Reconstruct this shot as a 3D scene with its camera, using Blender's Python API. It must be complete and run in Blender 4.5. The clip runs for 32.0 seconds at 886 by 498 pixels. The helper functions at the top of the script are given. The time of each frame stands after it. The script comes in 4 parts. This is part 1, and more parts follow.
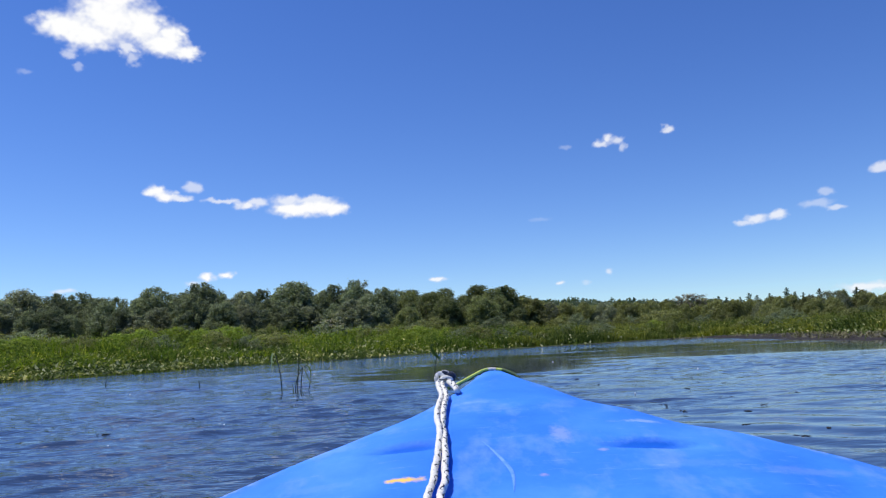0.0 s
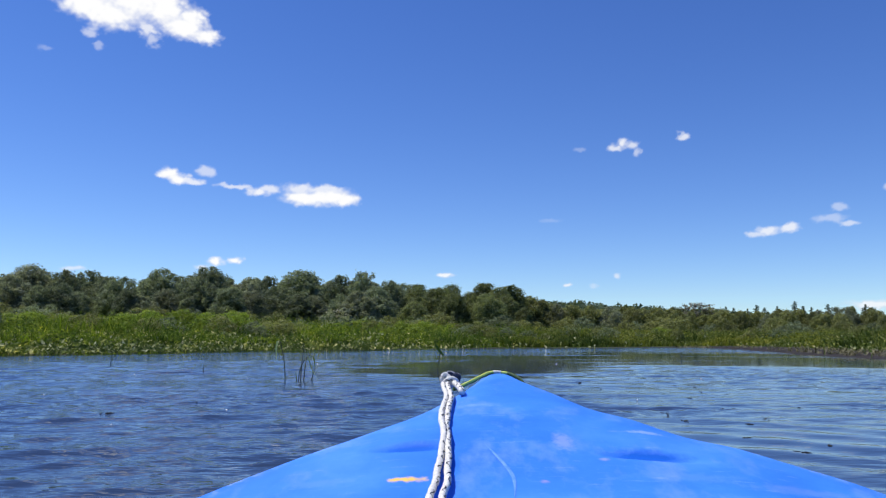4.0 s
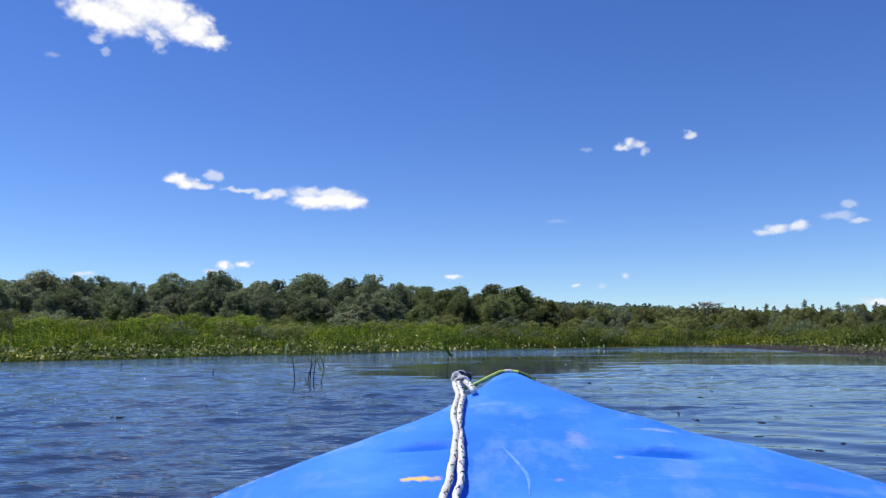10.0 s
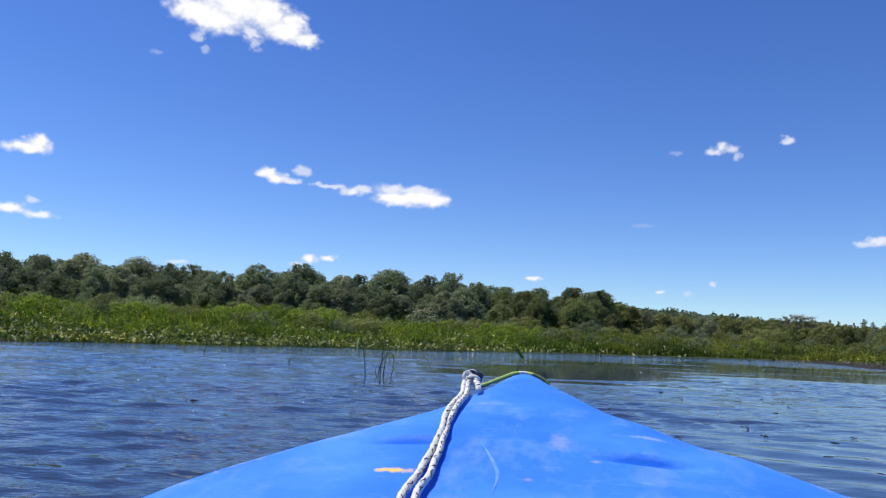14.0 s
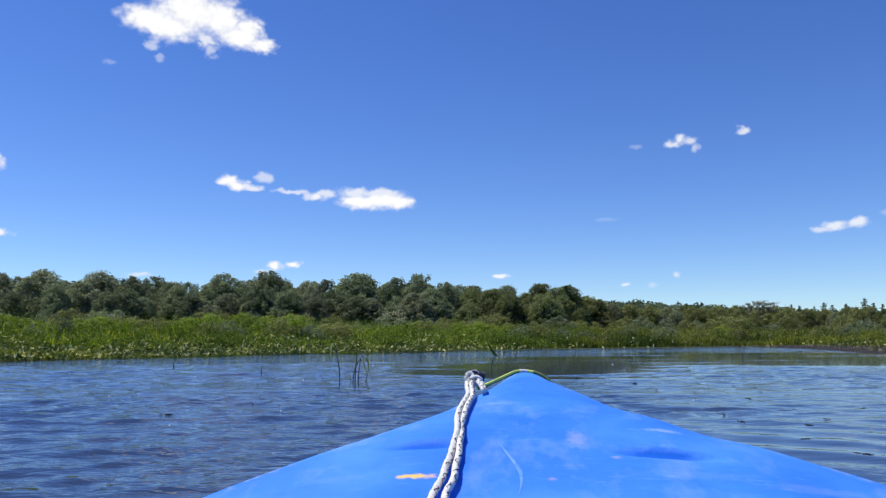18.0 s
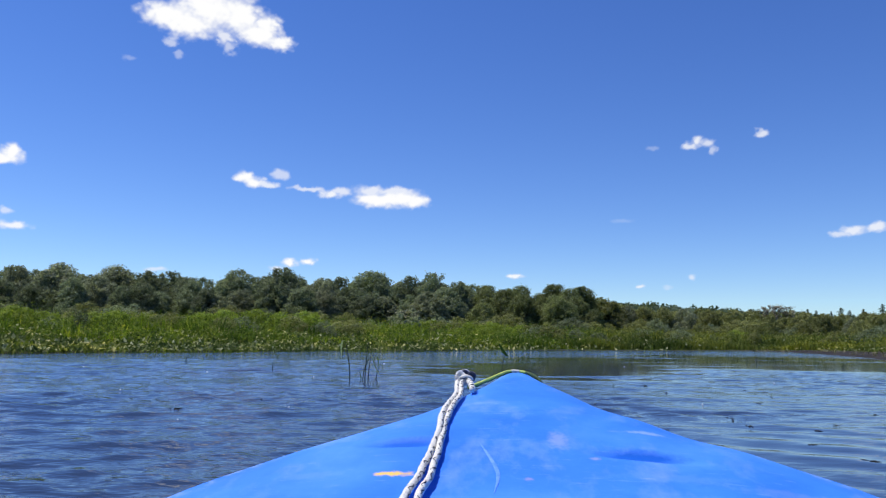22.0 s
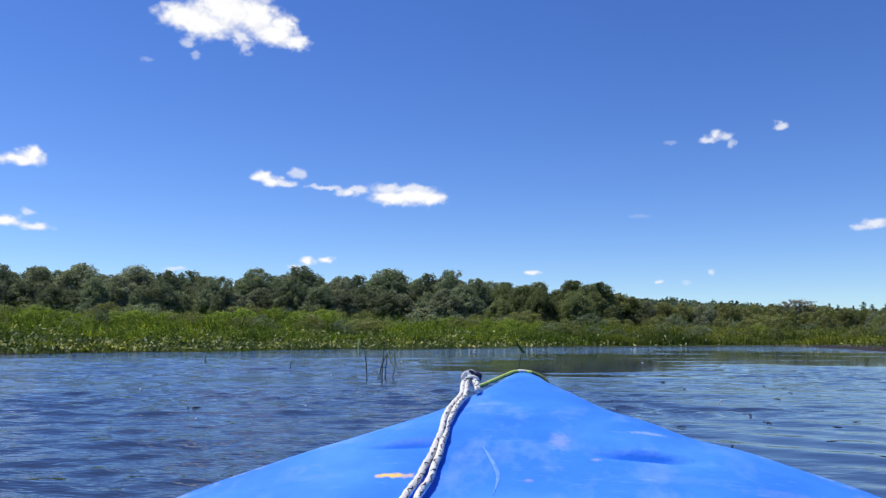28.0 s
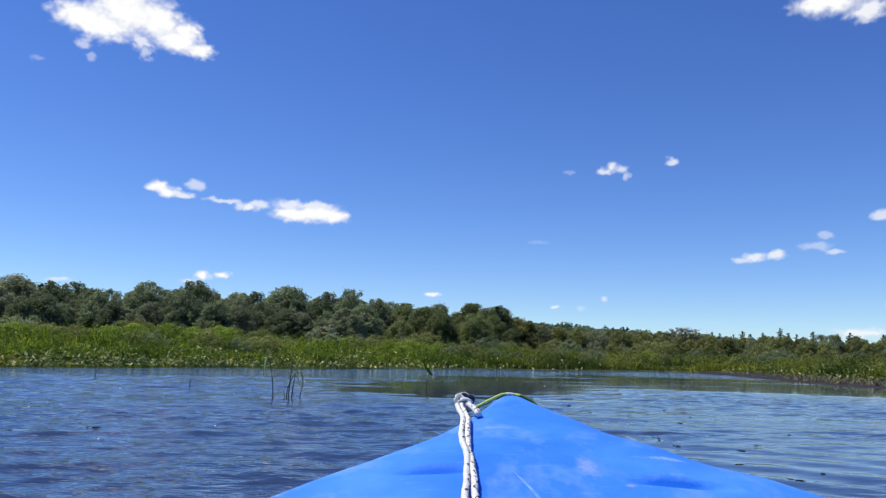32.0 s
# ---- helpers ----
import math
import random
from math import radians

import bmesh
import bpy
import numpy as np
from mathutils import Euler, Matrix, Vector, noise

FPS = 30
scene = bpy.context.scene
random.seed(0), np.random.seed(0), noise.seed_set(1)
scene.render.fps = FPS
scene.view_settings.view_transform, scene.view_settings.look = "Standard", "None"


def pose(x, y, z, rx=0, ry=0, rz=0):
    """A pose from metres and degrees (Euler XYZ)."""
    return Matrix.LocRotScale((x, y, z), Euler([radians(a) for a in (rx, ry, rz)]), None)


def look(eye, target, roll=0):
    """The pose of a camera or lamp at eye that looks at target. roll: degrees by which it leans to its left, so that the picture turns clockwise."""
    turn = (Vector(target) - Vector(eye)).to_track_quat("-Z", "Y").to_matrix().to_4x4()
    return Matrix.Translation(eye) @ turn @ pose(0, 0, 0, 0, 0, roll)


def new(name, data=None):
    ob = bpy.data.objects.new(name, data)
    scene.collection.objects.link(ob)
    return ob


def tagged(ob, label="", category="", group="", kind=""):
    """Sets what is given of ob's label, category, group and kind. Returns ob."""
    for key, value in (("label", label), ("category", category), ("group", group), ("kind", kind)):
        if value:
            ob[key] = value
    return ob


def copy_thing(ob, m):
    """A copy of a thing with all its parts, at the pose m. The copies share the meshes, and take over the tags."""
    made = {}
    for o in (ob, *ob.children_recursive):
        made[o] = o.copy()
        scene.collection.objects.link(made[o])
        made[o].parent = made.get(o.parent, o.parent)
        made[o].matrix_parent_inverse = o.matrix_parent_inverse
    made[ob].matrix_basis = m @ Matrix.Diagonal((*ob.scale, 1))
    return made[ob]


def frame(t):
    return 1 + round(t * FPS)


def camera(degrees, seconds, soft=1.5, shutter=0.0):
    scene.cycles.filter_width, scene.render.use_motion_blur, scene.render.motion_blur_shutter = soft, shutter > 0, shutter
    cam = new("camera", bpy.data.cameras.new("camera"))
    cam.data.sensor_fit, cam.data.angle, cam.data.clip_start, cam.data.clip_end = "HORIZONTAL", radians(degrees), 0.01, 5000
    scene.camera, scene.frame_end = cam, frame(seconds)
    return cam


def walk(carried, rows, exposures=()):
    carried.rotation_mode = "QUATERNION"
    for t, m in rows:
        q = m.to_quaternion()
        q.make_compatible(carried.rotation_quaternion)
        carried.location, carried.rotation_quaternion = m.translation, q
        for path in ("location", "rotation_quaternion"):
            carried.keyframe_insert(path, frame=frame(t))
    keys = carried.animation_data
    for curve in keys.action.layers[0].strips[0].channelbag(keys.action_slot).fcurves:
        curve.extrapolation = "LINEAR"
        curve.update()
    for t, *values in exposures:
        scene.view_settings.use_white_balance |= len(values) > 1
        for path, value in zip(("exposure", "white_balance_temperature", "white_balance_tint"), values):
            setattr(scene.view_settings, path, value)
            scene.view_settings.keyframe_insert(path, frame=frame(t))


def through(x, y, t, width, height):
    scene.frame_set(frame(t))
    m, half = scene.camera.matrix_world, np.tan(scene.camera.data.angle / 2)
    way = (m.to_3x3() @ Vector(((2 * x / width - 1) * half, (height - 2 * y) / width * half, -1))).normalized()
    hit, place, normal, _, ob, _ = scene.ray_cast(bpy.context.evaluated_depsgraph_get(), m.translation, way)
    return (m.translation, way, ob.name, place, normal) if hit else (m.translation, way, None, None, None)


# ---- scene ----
cam = camera(60, 32.0, soft=1.3)
# seconds, place in metres, tilt, turn and lean in degrees
PATH = [
    (0.0, -0.0262, 0.0172, 0.4114, 96.85, -3.47, -2.75),
    (0.5, -0.0079, 0.0104, 0.4134, 96.76, -1.10, -0.69),
    (1.0, -0.0124, 0.0093, 0.4148, 96.55, -0.65, 0.54),
    (1.5, -0.0449, 0.0166, 0.4109, 96.82, -2.59, 0.36),
    (2.0, -0.0673, 0.0245, 0.4136, 96.67, -4.75, -0.03),
    (2.5, -0.0566, 0.0246, 0.4122, 96.66, -4.91, -0.10),
    (3.0, -0.0276, 0.0161, 0.4107, 96.84, -2.64, 0.35),
    (3.5, -0.0163, 0.0119, 0.4152, 96.59, -1.50, 0.30),
    (4.6, -0.0492, 0.0047, 0.4180, 96.60, -4.50, 0.16),
    (5.5, -0.0229, 0.0151, 0.4094, 96.83, -2.25, 0.23),
    (6.0, -0.0127, 0.0106, 0.4142, 96.59, -1.07, 0.85),
    (6.5, -0.0217, 0.0114, 0.4135, 96.66, -1.23, 0.27),
    (7.0, -0.0489, 0.0186, 0.4121, 96.79, -3.23, -0.31),
    (7.5, -0.0546, 0.0221, 0.4151, 96.65, -4.55, -1.68),
    (8.0, -0.0233, 0.0164, 0.4112, 96.72, -2.80, -0.65),
    (8.5, 0.0043, 0.0074, 0.4132, 96.78, -0.16, 0.21),
    (9.0, 0.0132, 0.0045, 0.4148, 96.54, 0.89, 0.34),
    (9.5, -0.0133, 0.0077, 0.4120, 96.68, -0.10, 1.07),
    (10.0, -0.0327, 0.0145, 0.4144, 96.69, -2.22, -0.31),
    (10.5, -0.0198, 0.0145, 0.4149, 96.67, -2.52, -1.36),
    (11.0, 0.0202, 0.0058, 0.4109, 96.89, 0.45, -0.88),
    (11.5, 0.0391, 0.0004, 0.4170, 96.58, 2.27, -0.57),
    (12.0, 0.0272, -0.0013, 0.4149, 96.54, 2.69, 1.16),
    (12.5, 0.0058, 0.0044, 0.4139, 96.73, 0.80, -0.33),
    (13.0, 0.0025, 0.0071, 0.4174, 96.55, -0.18, -0.85),
    (13.5, 0.0342, 0.0027, 0.4139, 96.57, 1.68, -0.15),
    (14.0, 0.0493, -0.0049, 0.4145, 96.56, 3.89, 2.39),
    (14.5, 0.0498, -0.0045, 0.4148, 96.56, 3.98, 1.36),
    (15.6, 0.0034, -0.0077, 0.4195, 96.56, 0.10, 0.67),
    (16.5, 0.0396, 0.0013, 0.4124, 96.70, 2.18, 0.17),
    (17.0, 0.0512, -0.0051, 0.4158, 96.39, 4.04, 2.48),
    (17.5, 0.0416, -0.0044, 0.4159, 96.55, 3.73, 1.19),
    (18.0, 0.0105, 0.0027, 0.4148, 96.67, 1.35, -0.22),
    (18.5, -0.0031, 0.0072, 0.4178, 96.47, -0.13, -0.24),
    (19.0, 0.0210, 0.0053, 0.4163, 96.53, 0.53, -1.03),
    (19.5, 0.0412, -0.0006, 0.4161, 96.49, 2.75, 0.29),
    (20.0, 0.0412, -0.0027, 0.4191, 96.42, 3.19, 0.62),
    (20.5, 0.0179, 0.0019, 0.4159, 96.62, 1.62, -1.16),
    (21.0, 0.0020, 0.0063, 0.4180, 96.54, 0.04, -1.05),
    (21.5, 0.0126, 0.0061, 0.4163, 96.44, 0.35, 0.07),
    (22.0, 0.0380, 0.0000, 0.4149, 96.60, 2.43, 0.73),
    (22.5, 0.0510, -0.0031, 0.4176, 96.42, 3.59, 0.60),
    (23.0, 0.0376, -0.0035, 0.4173, 96.44, 3.48, 0.62),
    (23.5, 0.0096, 0.0028, 0.4169, 96.59, 1.19, 0.12),
    (24.0, 0.0043, 0.0066, 0.4188, 96.37, 0.07, -0.59),
    (24.5, 0.0355, 0.0022, 0.4131, 96.53, 1.86, 0.88),
    (25.4, 0.0491, -0.0063, 0.4203, 96.48, 4.19, 0.31),
    (26.5, 0.0289, -0.0013, 0.4174, 96.50, 2.70, -0.24),
    (27.0, 0.0174, 0.0030, 0.4210, 96.19, 1.27, -0.20),
    (27.5, 0.0402, 0.0008, 0.4173, 96.43, 2.26, -0.19),
    (28.0, 0.0536, -0.0035, 0.4196, 96.37, 3.72, 0.33),
    (28.5, 0.0542, -0.0043, 0.4209, 96.22, 4.05, 0.25),
    (29.0, 0.0180, -0.0008, 0.4172, 96.41, 2.42, 0.63),
    (29.5, -0.0138, 0.0076, 0.4185, 96.32, -0.23, 0.70),
    (30.0, -0.0178, 0.0117, 0.4210, 96.19, -1.49, 0.26),
    (30.5, -0.0028, 0.0081, 0.4172, 96.32, -0.28, 1.19),
    (31.0, 0.0034, 0.0066, 0.4234, 96.24, -0.25, -1.71),
    (31.5, -0.0269, 0.0057, 0.4168, 97.79, -1.03, -0.27),
    (32.0, -0.0657, 0.0145, 0.4181, 98.02, -3.64, 1.44),
]
walk(cam, [(t, pose(x, y, z, rx, 0, rz) @ pose(0, 0, 0, 0, 0, lean)) for t, x, y, z, rx, rz, lean in PATH])

# ---- world and sun ----
SUN_AZ, SUN_EL = -74.0, 63.0  # degrees clockwise from straight ahead, and above the horizon
world = bpy.data.worlds.new("sky")
scene.world = world
world.use_nodes = True
wn = world.node_tree
wn.nodes.clear()
sky = wn.nodes.new("ShaderNodeTexSky")
sky.sky_type = "NISHITA"
sky.sun_disc = False
sky.sun_elevation, sky.sun_rotation = radians(SUN_EL), radians(SUN_AZ)
sky.air_density, sky.dust_density, sky.ozone_density = 0.9, 0.0, 2.0
hsv = wn.nodes.new("ShaderNodeHueSaturation")
hsv.inputs["Saturation"].default_value = 1.2
hsv.inputs["Hue"].default_value = 0.512
tint = wn.nodes.new("ShaderNodeMix")
tint.data_type, tint.blend_type = "RGBA", "MULTIPLY"
tint.inputs[0].default_value, tint.inputs[7].default_value = 1.0, (0.74, 0.91, 1.18, 1)
bg = wn.nodes.new("ShaderNodeBackground")
bg.inputs["Strength"].default_value = 0.119
wo = wn.nodes.new("ShaderNodeOutputWorld")
wn.links.new(sky.outputs["Color"], hsv.inputs["Color"])
wn.links.new(hsv.outputs["Color"], tint.inputs[6])
wn.links.new(tint.outputs[2], bg.inputs["Color"])
wn.links.new(bg.outputs["Background"], wo.inputs["Surface"])

sun = new("sun", bpy.data.lights.new("sun", "SUN"))
sun.data.energy, sun.data.angle, sun.data.color = 4.9, radians(0.5), (1.0, 0.95, 0.87)
sa, se = radians(SUN_AZ), radians(SUN_EL)
sun.matrix_world = look((60 * math.sin(sa) * math.cos(se), 60 * math.cos(sa) * math.cos(se), 60 * math.sin(se)), (0, 0, 0))
scene.view_settings.exposure = 0.0


# ---- materials ----
def material(name):
    m = bpy.data.materials.new(name)
    m.use_nodes = True
    nt = m.node_tree
    return m, nt, nt.nodes["Principled BSDF"]


def node(nt, kind, **values):
    n = nt.nodes.new("ShaderNode" + kind)
    for key, value in values.items():
        n.inputs[key.replace("_", " ")].default_value = value
    return n


def ramp(nt, source, stops):
    r = nt.nodes.new("ShaderNodeValToRGB")
    while len(r.color_ramp.elements) < len(stops):
        r.color_ramp.elements.new(0.5)
    for e, (at, colour) in zip(r.color_ramp.elements, stops):
        e.position, e.color = at, (*colour, 1)
    nt.links.new(source, r.inputs[0])
    return r.outputs[0]


def mixed(nt, how, fac, a, b):
    n = nt.nodes.new("ShaderNodeMix")
    n.data_type, n.blend_type = "RGBA", how
    for slot, value in ((0, fac), (6, a), (7, b)):
        if isinstance(value, (int, float)):
            n.inputs[slot].default_value = value
        elif isinstance(value, tuple):
            n.inputs[slot].default_value = (*value, 1)
        else:
            nt.links.new(value, n.inputs[slot])
    return n.outputs[2]


def maths(nt, how, a, b=0.0, clamp=False):
    n = nt.nodes.new("ShaderNodeMath")
    n.operation, n.use_clamp = how, clamp
    for slot, value in ((0, a), (1, b)):
        if isinstance(value, (int, float)):
            n.inputs[slot].default_value = value
        else:
            nt.links.new(value, n.inputs[slot])
    return n.outputs[0]


def coords(nt, scale=(1, 1, 1), at=(0, 0, 0)):
    c = nt.nodes.new("ShaderNodeTexCoord")
    m = nt.nodes.new("ShaderNodeMapping")
    m.inputs["Scale"].default_value, m.inputs["Location"].default_value = scale, at
    nt.links.new(c.outputs["Object"], m.inputs["Vector"])
    return m.outputs[0]


def noise_of(nt, vector, scale, detail=3.0, rough=0.55):
    n = node(nt, "TexNoise", Scale=scale, Detail=detail, Roughness=rough)
    nt.links.new(vector, n.inputs["Vector"])
    return n.outputs["Fac"]


def bump_of(nt, bsdf, height, strength, distance):
    b = node(nt, "Bump", Strength=strength, Distance=distance)
    nt.links.new(height, b.inputs["Height"])
    nt.links.new(b.outputs[0], bsdf.inputs["Normal"])
    return b


def leaf_material(name, stops, patch=0.0, gloss=0.5, through=0.3, world_scale=0.12, glow=(1.3, 1.35, 0.6)):
    """Leaves: the colour goes from leaf to leaf and from plant to plant; some light comes through."""
    m, nt, bsdf = material(name)
    geo = nt.nodes.new("ShaderNodeNewGeometry")
    info = nt.nodes.new("ShaderNodeObjectInfo")
    colour = ramp(nt, geo.outputs["Random Per Island"], stops)
    tone = nt.nodes.new("ShaderNodeHueSaturation")
    tone.inputs["Saturation"].default_value = 0.95
    nt.links.new(colour, tone.inputs["Color"])
    span = node(nt, "MapRange")
    span.inputs[3].default_value, span.inputs[4].default_value = 0.75, 1.25
    nt.links.new(info.outputs["Random"], span.inputs[0])
    nt.links.new(span.outputs[0], tone.inputs["Value"])
    out = tone.outputs[0]
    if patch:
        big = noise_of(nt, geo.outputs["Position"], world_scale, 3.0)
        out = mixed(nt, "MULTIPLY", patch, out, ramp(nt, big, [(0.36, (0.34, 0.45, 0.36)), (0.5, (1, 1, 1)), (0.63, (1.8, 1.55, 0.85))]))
    nt.links.new(out, bsdf.inputs["Base Color"])
    bsdf.inputs["Roughness"].default_value = gloss
    bsdf.inputs["Specular IOR Level"].default_value = 0.12
    tr = nt.nodes.new("ShaderNodeBsdfTranslucent")
    nt.links.new(mixed(nt, "MULTIPLY", 1.0, out, glow), tr.inputs["Color"])
    mix = nt.nodes.new("ShaderNodeMixShader")
    mix.inputs[0].default_value = through
    nt.links.new(bsdf.outputs[0], mix.inputs[1])
    nt.links.new(tr.outputs[0], mix.inputs[2])
    nt.links.new(mix.outputs[0], nt.nodes["Material Output"].inputs[0])
    return m


def plain_material(name, a, b, scale, rough, bump=0.0, distance=0.01, stretch=(1, 1, 1)):
    m, nt, bsdf = material(name)
    v = coords(nt, stretch)
    n = noise_of(nt, v, scale, 4.0)
    nt.links.new(ramp(nt, n, [(0.3, a), (0.7, b)]), bsdf.inputs["Base Color"])
    bsdf.inputs["Roughness"].default_value = rough
    if bump:
        bump_of(nt, bsdf, noise_of(nt, v, scale * 4, 4.0), bump, distance)
    return m


LEAF_DARK = leaf_material("dark_leaves", [(0.0, (0.094, 0.118, 0.072)), (0.5, (0.174, 0.210, 0.130)), (1.0, (0.280, 0.324, 0.200))], through=0.46, glow=(1.25, 1.3, 0.85))
LEAF_GREY = leaf_material("grey_green_leaves", [(0.0, (0.118, 0.136, 0.092)), (0.5, (0.212, 0.236, 0.158)), (1.0, (0.335, 0.360, 0.238))], through=0.46, glow=(1.25, 1.3, 0.85))
LEAF_OLIVE = leaf_material("olive_leaves", [(0.0, (0.082, 0.101, 0.048)), (0.5, (0.160, 0.190, 0.088)), (1.0, (0.270, 0.305, 0.142))], through=0.48, glow=(1.25, 1.3, 0.75))
LEAF_PALE = leaf_material("pale_olive_leaves", [(0.0, (0.120, 0.136, 0.056)), (0.5, (0.196, 0.214, 0.090)), (1.0, (0.290, 0.300, 0.135))], through=0.42)
LEAF_BRIGHT = leaf_material("bright_leaves", [(0.0, (0.168, 0.235, 0.027)), (0.5, (0.207, 0.280, 0.036)), (1.0, (0.258, 0.330, 0.056))], through=0.38)
LEAF_NEEDLE = leaf_material("pine_needles", [(0.0, (0.069, 0.103, 0.063)), (0.5, (0.086, 0.127, 0.075)), (1.0, (0.109, 0.155, 0.086))], through=0.3)
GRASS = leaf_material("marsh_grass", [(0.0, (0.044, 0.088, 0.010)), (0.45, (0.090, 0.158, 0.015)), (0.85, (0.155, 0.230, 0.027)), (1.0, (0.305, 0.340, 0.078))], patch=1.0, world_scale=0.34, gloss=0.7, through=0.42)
# grass toned darker and more olive for the right-hand bank
BANKGRASS = leaf_material("far_bankgrass", [(0.0, (0.046, 0.068, 0.013)), (0.45, (0.092, 0.120, 0.020)), (0.85, (0.145, 0.172, 0.031)), (1.0, (0.20, 0.21, 0.06))], patch=1.0, world_scale=0.22, gloss=0.7, through=0.35)
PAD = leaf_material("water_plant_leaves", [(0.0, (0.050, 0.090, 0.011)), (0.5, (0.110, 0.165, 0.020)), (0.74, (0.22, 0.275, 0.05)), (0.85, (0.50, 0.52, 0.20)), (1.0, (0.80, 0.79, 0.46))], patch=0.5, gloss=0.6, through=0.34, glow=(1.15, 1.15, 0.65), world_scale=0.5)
BLOSSOM = leaf_material("cream_blossom", [(0.0, (0.30, 0.30, 0.20)), (1.0, (0.45, 0.43, 0.32))])
REED = leaf_material("reed_blade", [(0.0, (0.10, 0.16, 0.03)), (1.0, (0.20, 0.26, 0.06))], gloss=0.35, through=0.4)
STRAW = leaf_material("dead_stalk", [(0.0, (0.09, 0.085, 0.04)), (0.7, (0.16, 0.15, 0.075)), (1.0, (0.30, 0.28, 0.16))], through=0.1)
DRY_LEAF = leaf_material("dry_grey_leaves", [(0.0, (0.20, 0.185, 0.14)), (1.0, (0.36, 0.33, 0.27))], through=0.2)
REED_DARK = plain_material("reed_stalk", (0.012, 0.022, 0.012), (0.03, 0.05, 0.02), 30, 0.5)
REED_PALE = leaf_material("faded_reed_blade", [(0.0, (0.42, 0.46, 0.22)), (1.0, (0.55, 0.58, 0.32))], gloss=0.4, through=0.4)
ARUM = leaf_material("arrow_leaf", [(0.0, (0.04, 0.085, 0.012)), (1.0, (0.06, 0.11, 0.018))], gloss=0.3, through=0.3)
BARK = plain_material("bark", (0.05, 0.042, 0.034), (0.14, 0.12, 0.10), 3, 0.9, 0.6, 0.03, (1, 1, 0.2))
DRIFT = plain_material("wet_debris", (0.006, 0.006, 0.006), (0.022, 0.020, 0.014), 40, 0.95, 0.4, 0.002)
CORD_DARK = plain_material("dark_green_cord", (0.03, 0.06, 0.015), (0.10, 0.16, 0.04), 200, 0.6, 0.4, 0.001)
CORD = plain_material("yellow_green_cord", (0.40, 0.50, 0.07), (0.60, 0.68, 0.16), 200, 0.6, 0.4, 0.001, (1, 1, 1))
ROPE_WHITE = plain_material("white_rope_fibre", (0.55, 0.54, 0.50), (0.80, 0.79, 0.76), 350, 0.8, 0.6, 0.001)
ROPE_NAVY = plain_material("navy_rope_fibre", (0.010, 0.015, 0.036), (0.042, 0.056, 0.092), 500, 0.8, 0.6, 0.001)
SCRATCH = plain_material("scratched_plastic", (0.05, 0.22, 0.80), (0.16, 0.33, 0.86), 90, 0.8)
# opaque white stands in for the highlight on clear bubbles
BUBBLE_GLINT = plain_material("bubble_glint", (0.75, 0.77, 0.80), (0.85, 0.86, 0.88), 80, 0.15)
RUBBER = plain_material("black_rim", (0.012, 0.012, 0.014), (0.03, 0.03, 0.034), 60, 0.6)


def ground_material():
    m, nt, bsdf = material("marsh_soil")
    geo = nt.nodes.new("ShaderNodeNewGeometry")
    p = geo.outputs["Position"]
    mud = ramp(nt, noise_of(nt, p, 1.3, 6.0), [(0.3, (0.016, 0.013, 0.011)), (0.7, (0.040, 0.032, 0.026))])
    green = ramp(nt, noise_of(nt, p, 0.5, 6.0), [(0.3, (0.03, 0.05, 0.012)), (0.7, (0.08, 0.11, 0.03))])
    at = nt.nodes.new("ShaderNodeAttribute")
    at.attribute_name = "turf"
    # deep water's darkness is put into the bed colour, so ripples mirror no brown
    dark_bed = nt.nodes.new("ShaderNodeAttribute")
    dark_bed.attribute_name = "bed"
    bsdf.inputs["Specular IOR Level"].default_value = 0.15
    dry = mixed(nt, "MIX", at.outputs["Fac"], mud, green)
    nt.links.new(mixed(nt, "MIX", dark_bed.outputs["Fac"], dry, (0.014, 0.026, 0.036)), bsdf.inputs["Base Color"])
    bsdf.inputs["Roughness"].default_value = 0.8
    bump_of(nt, bsdf, noise_of(nt, p, 6.0, 5.0), 0.7, 0.06)
    return m


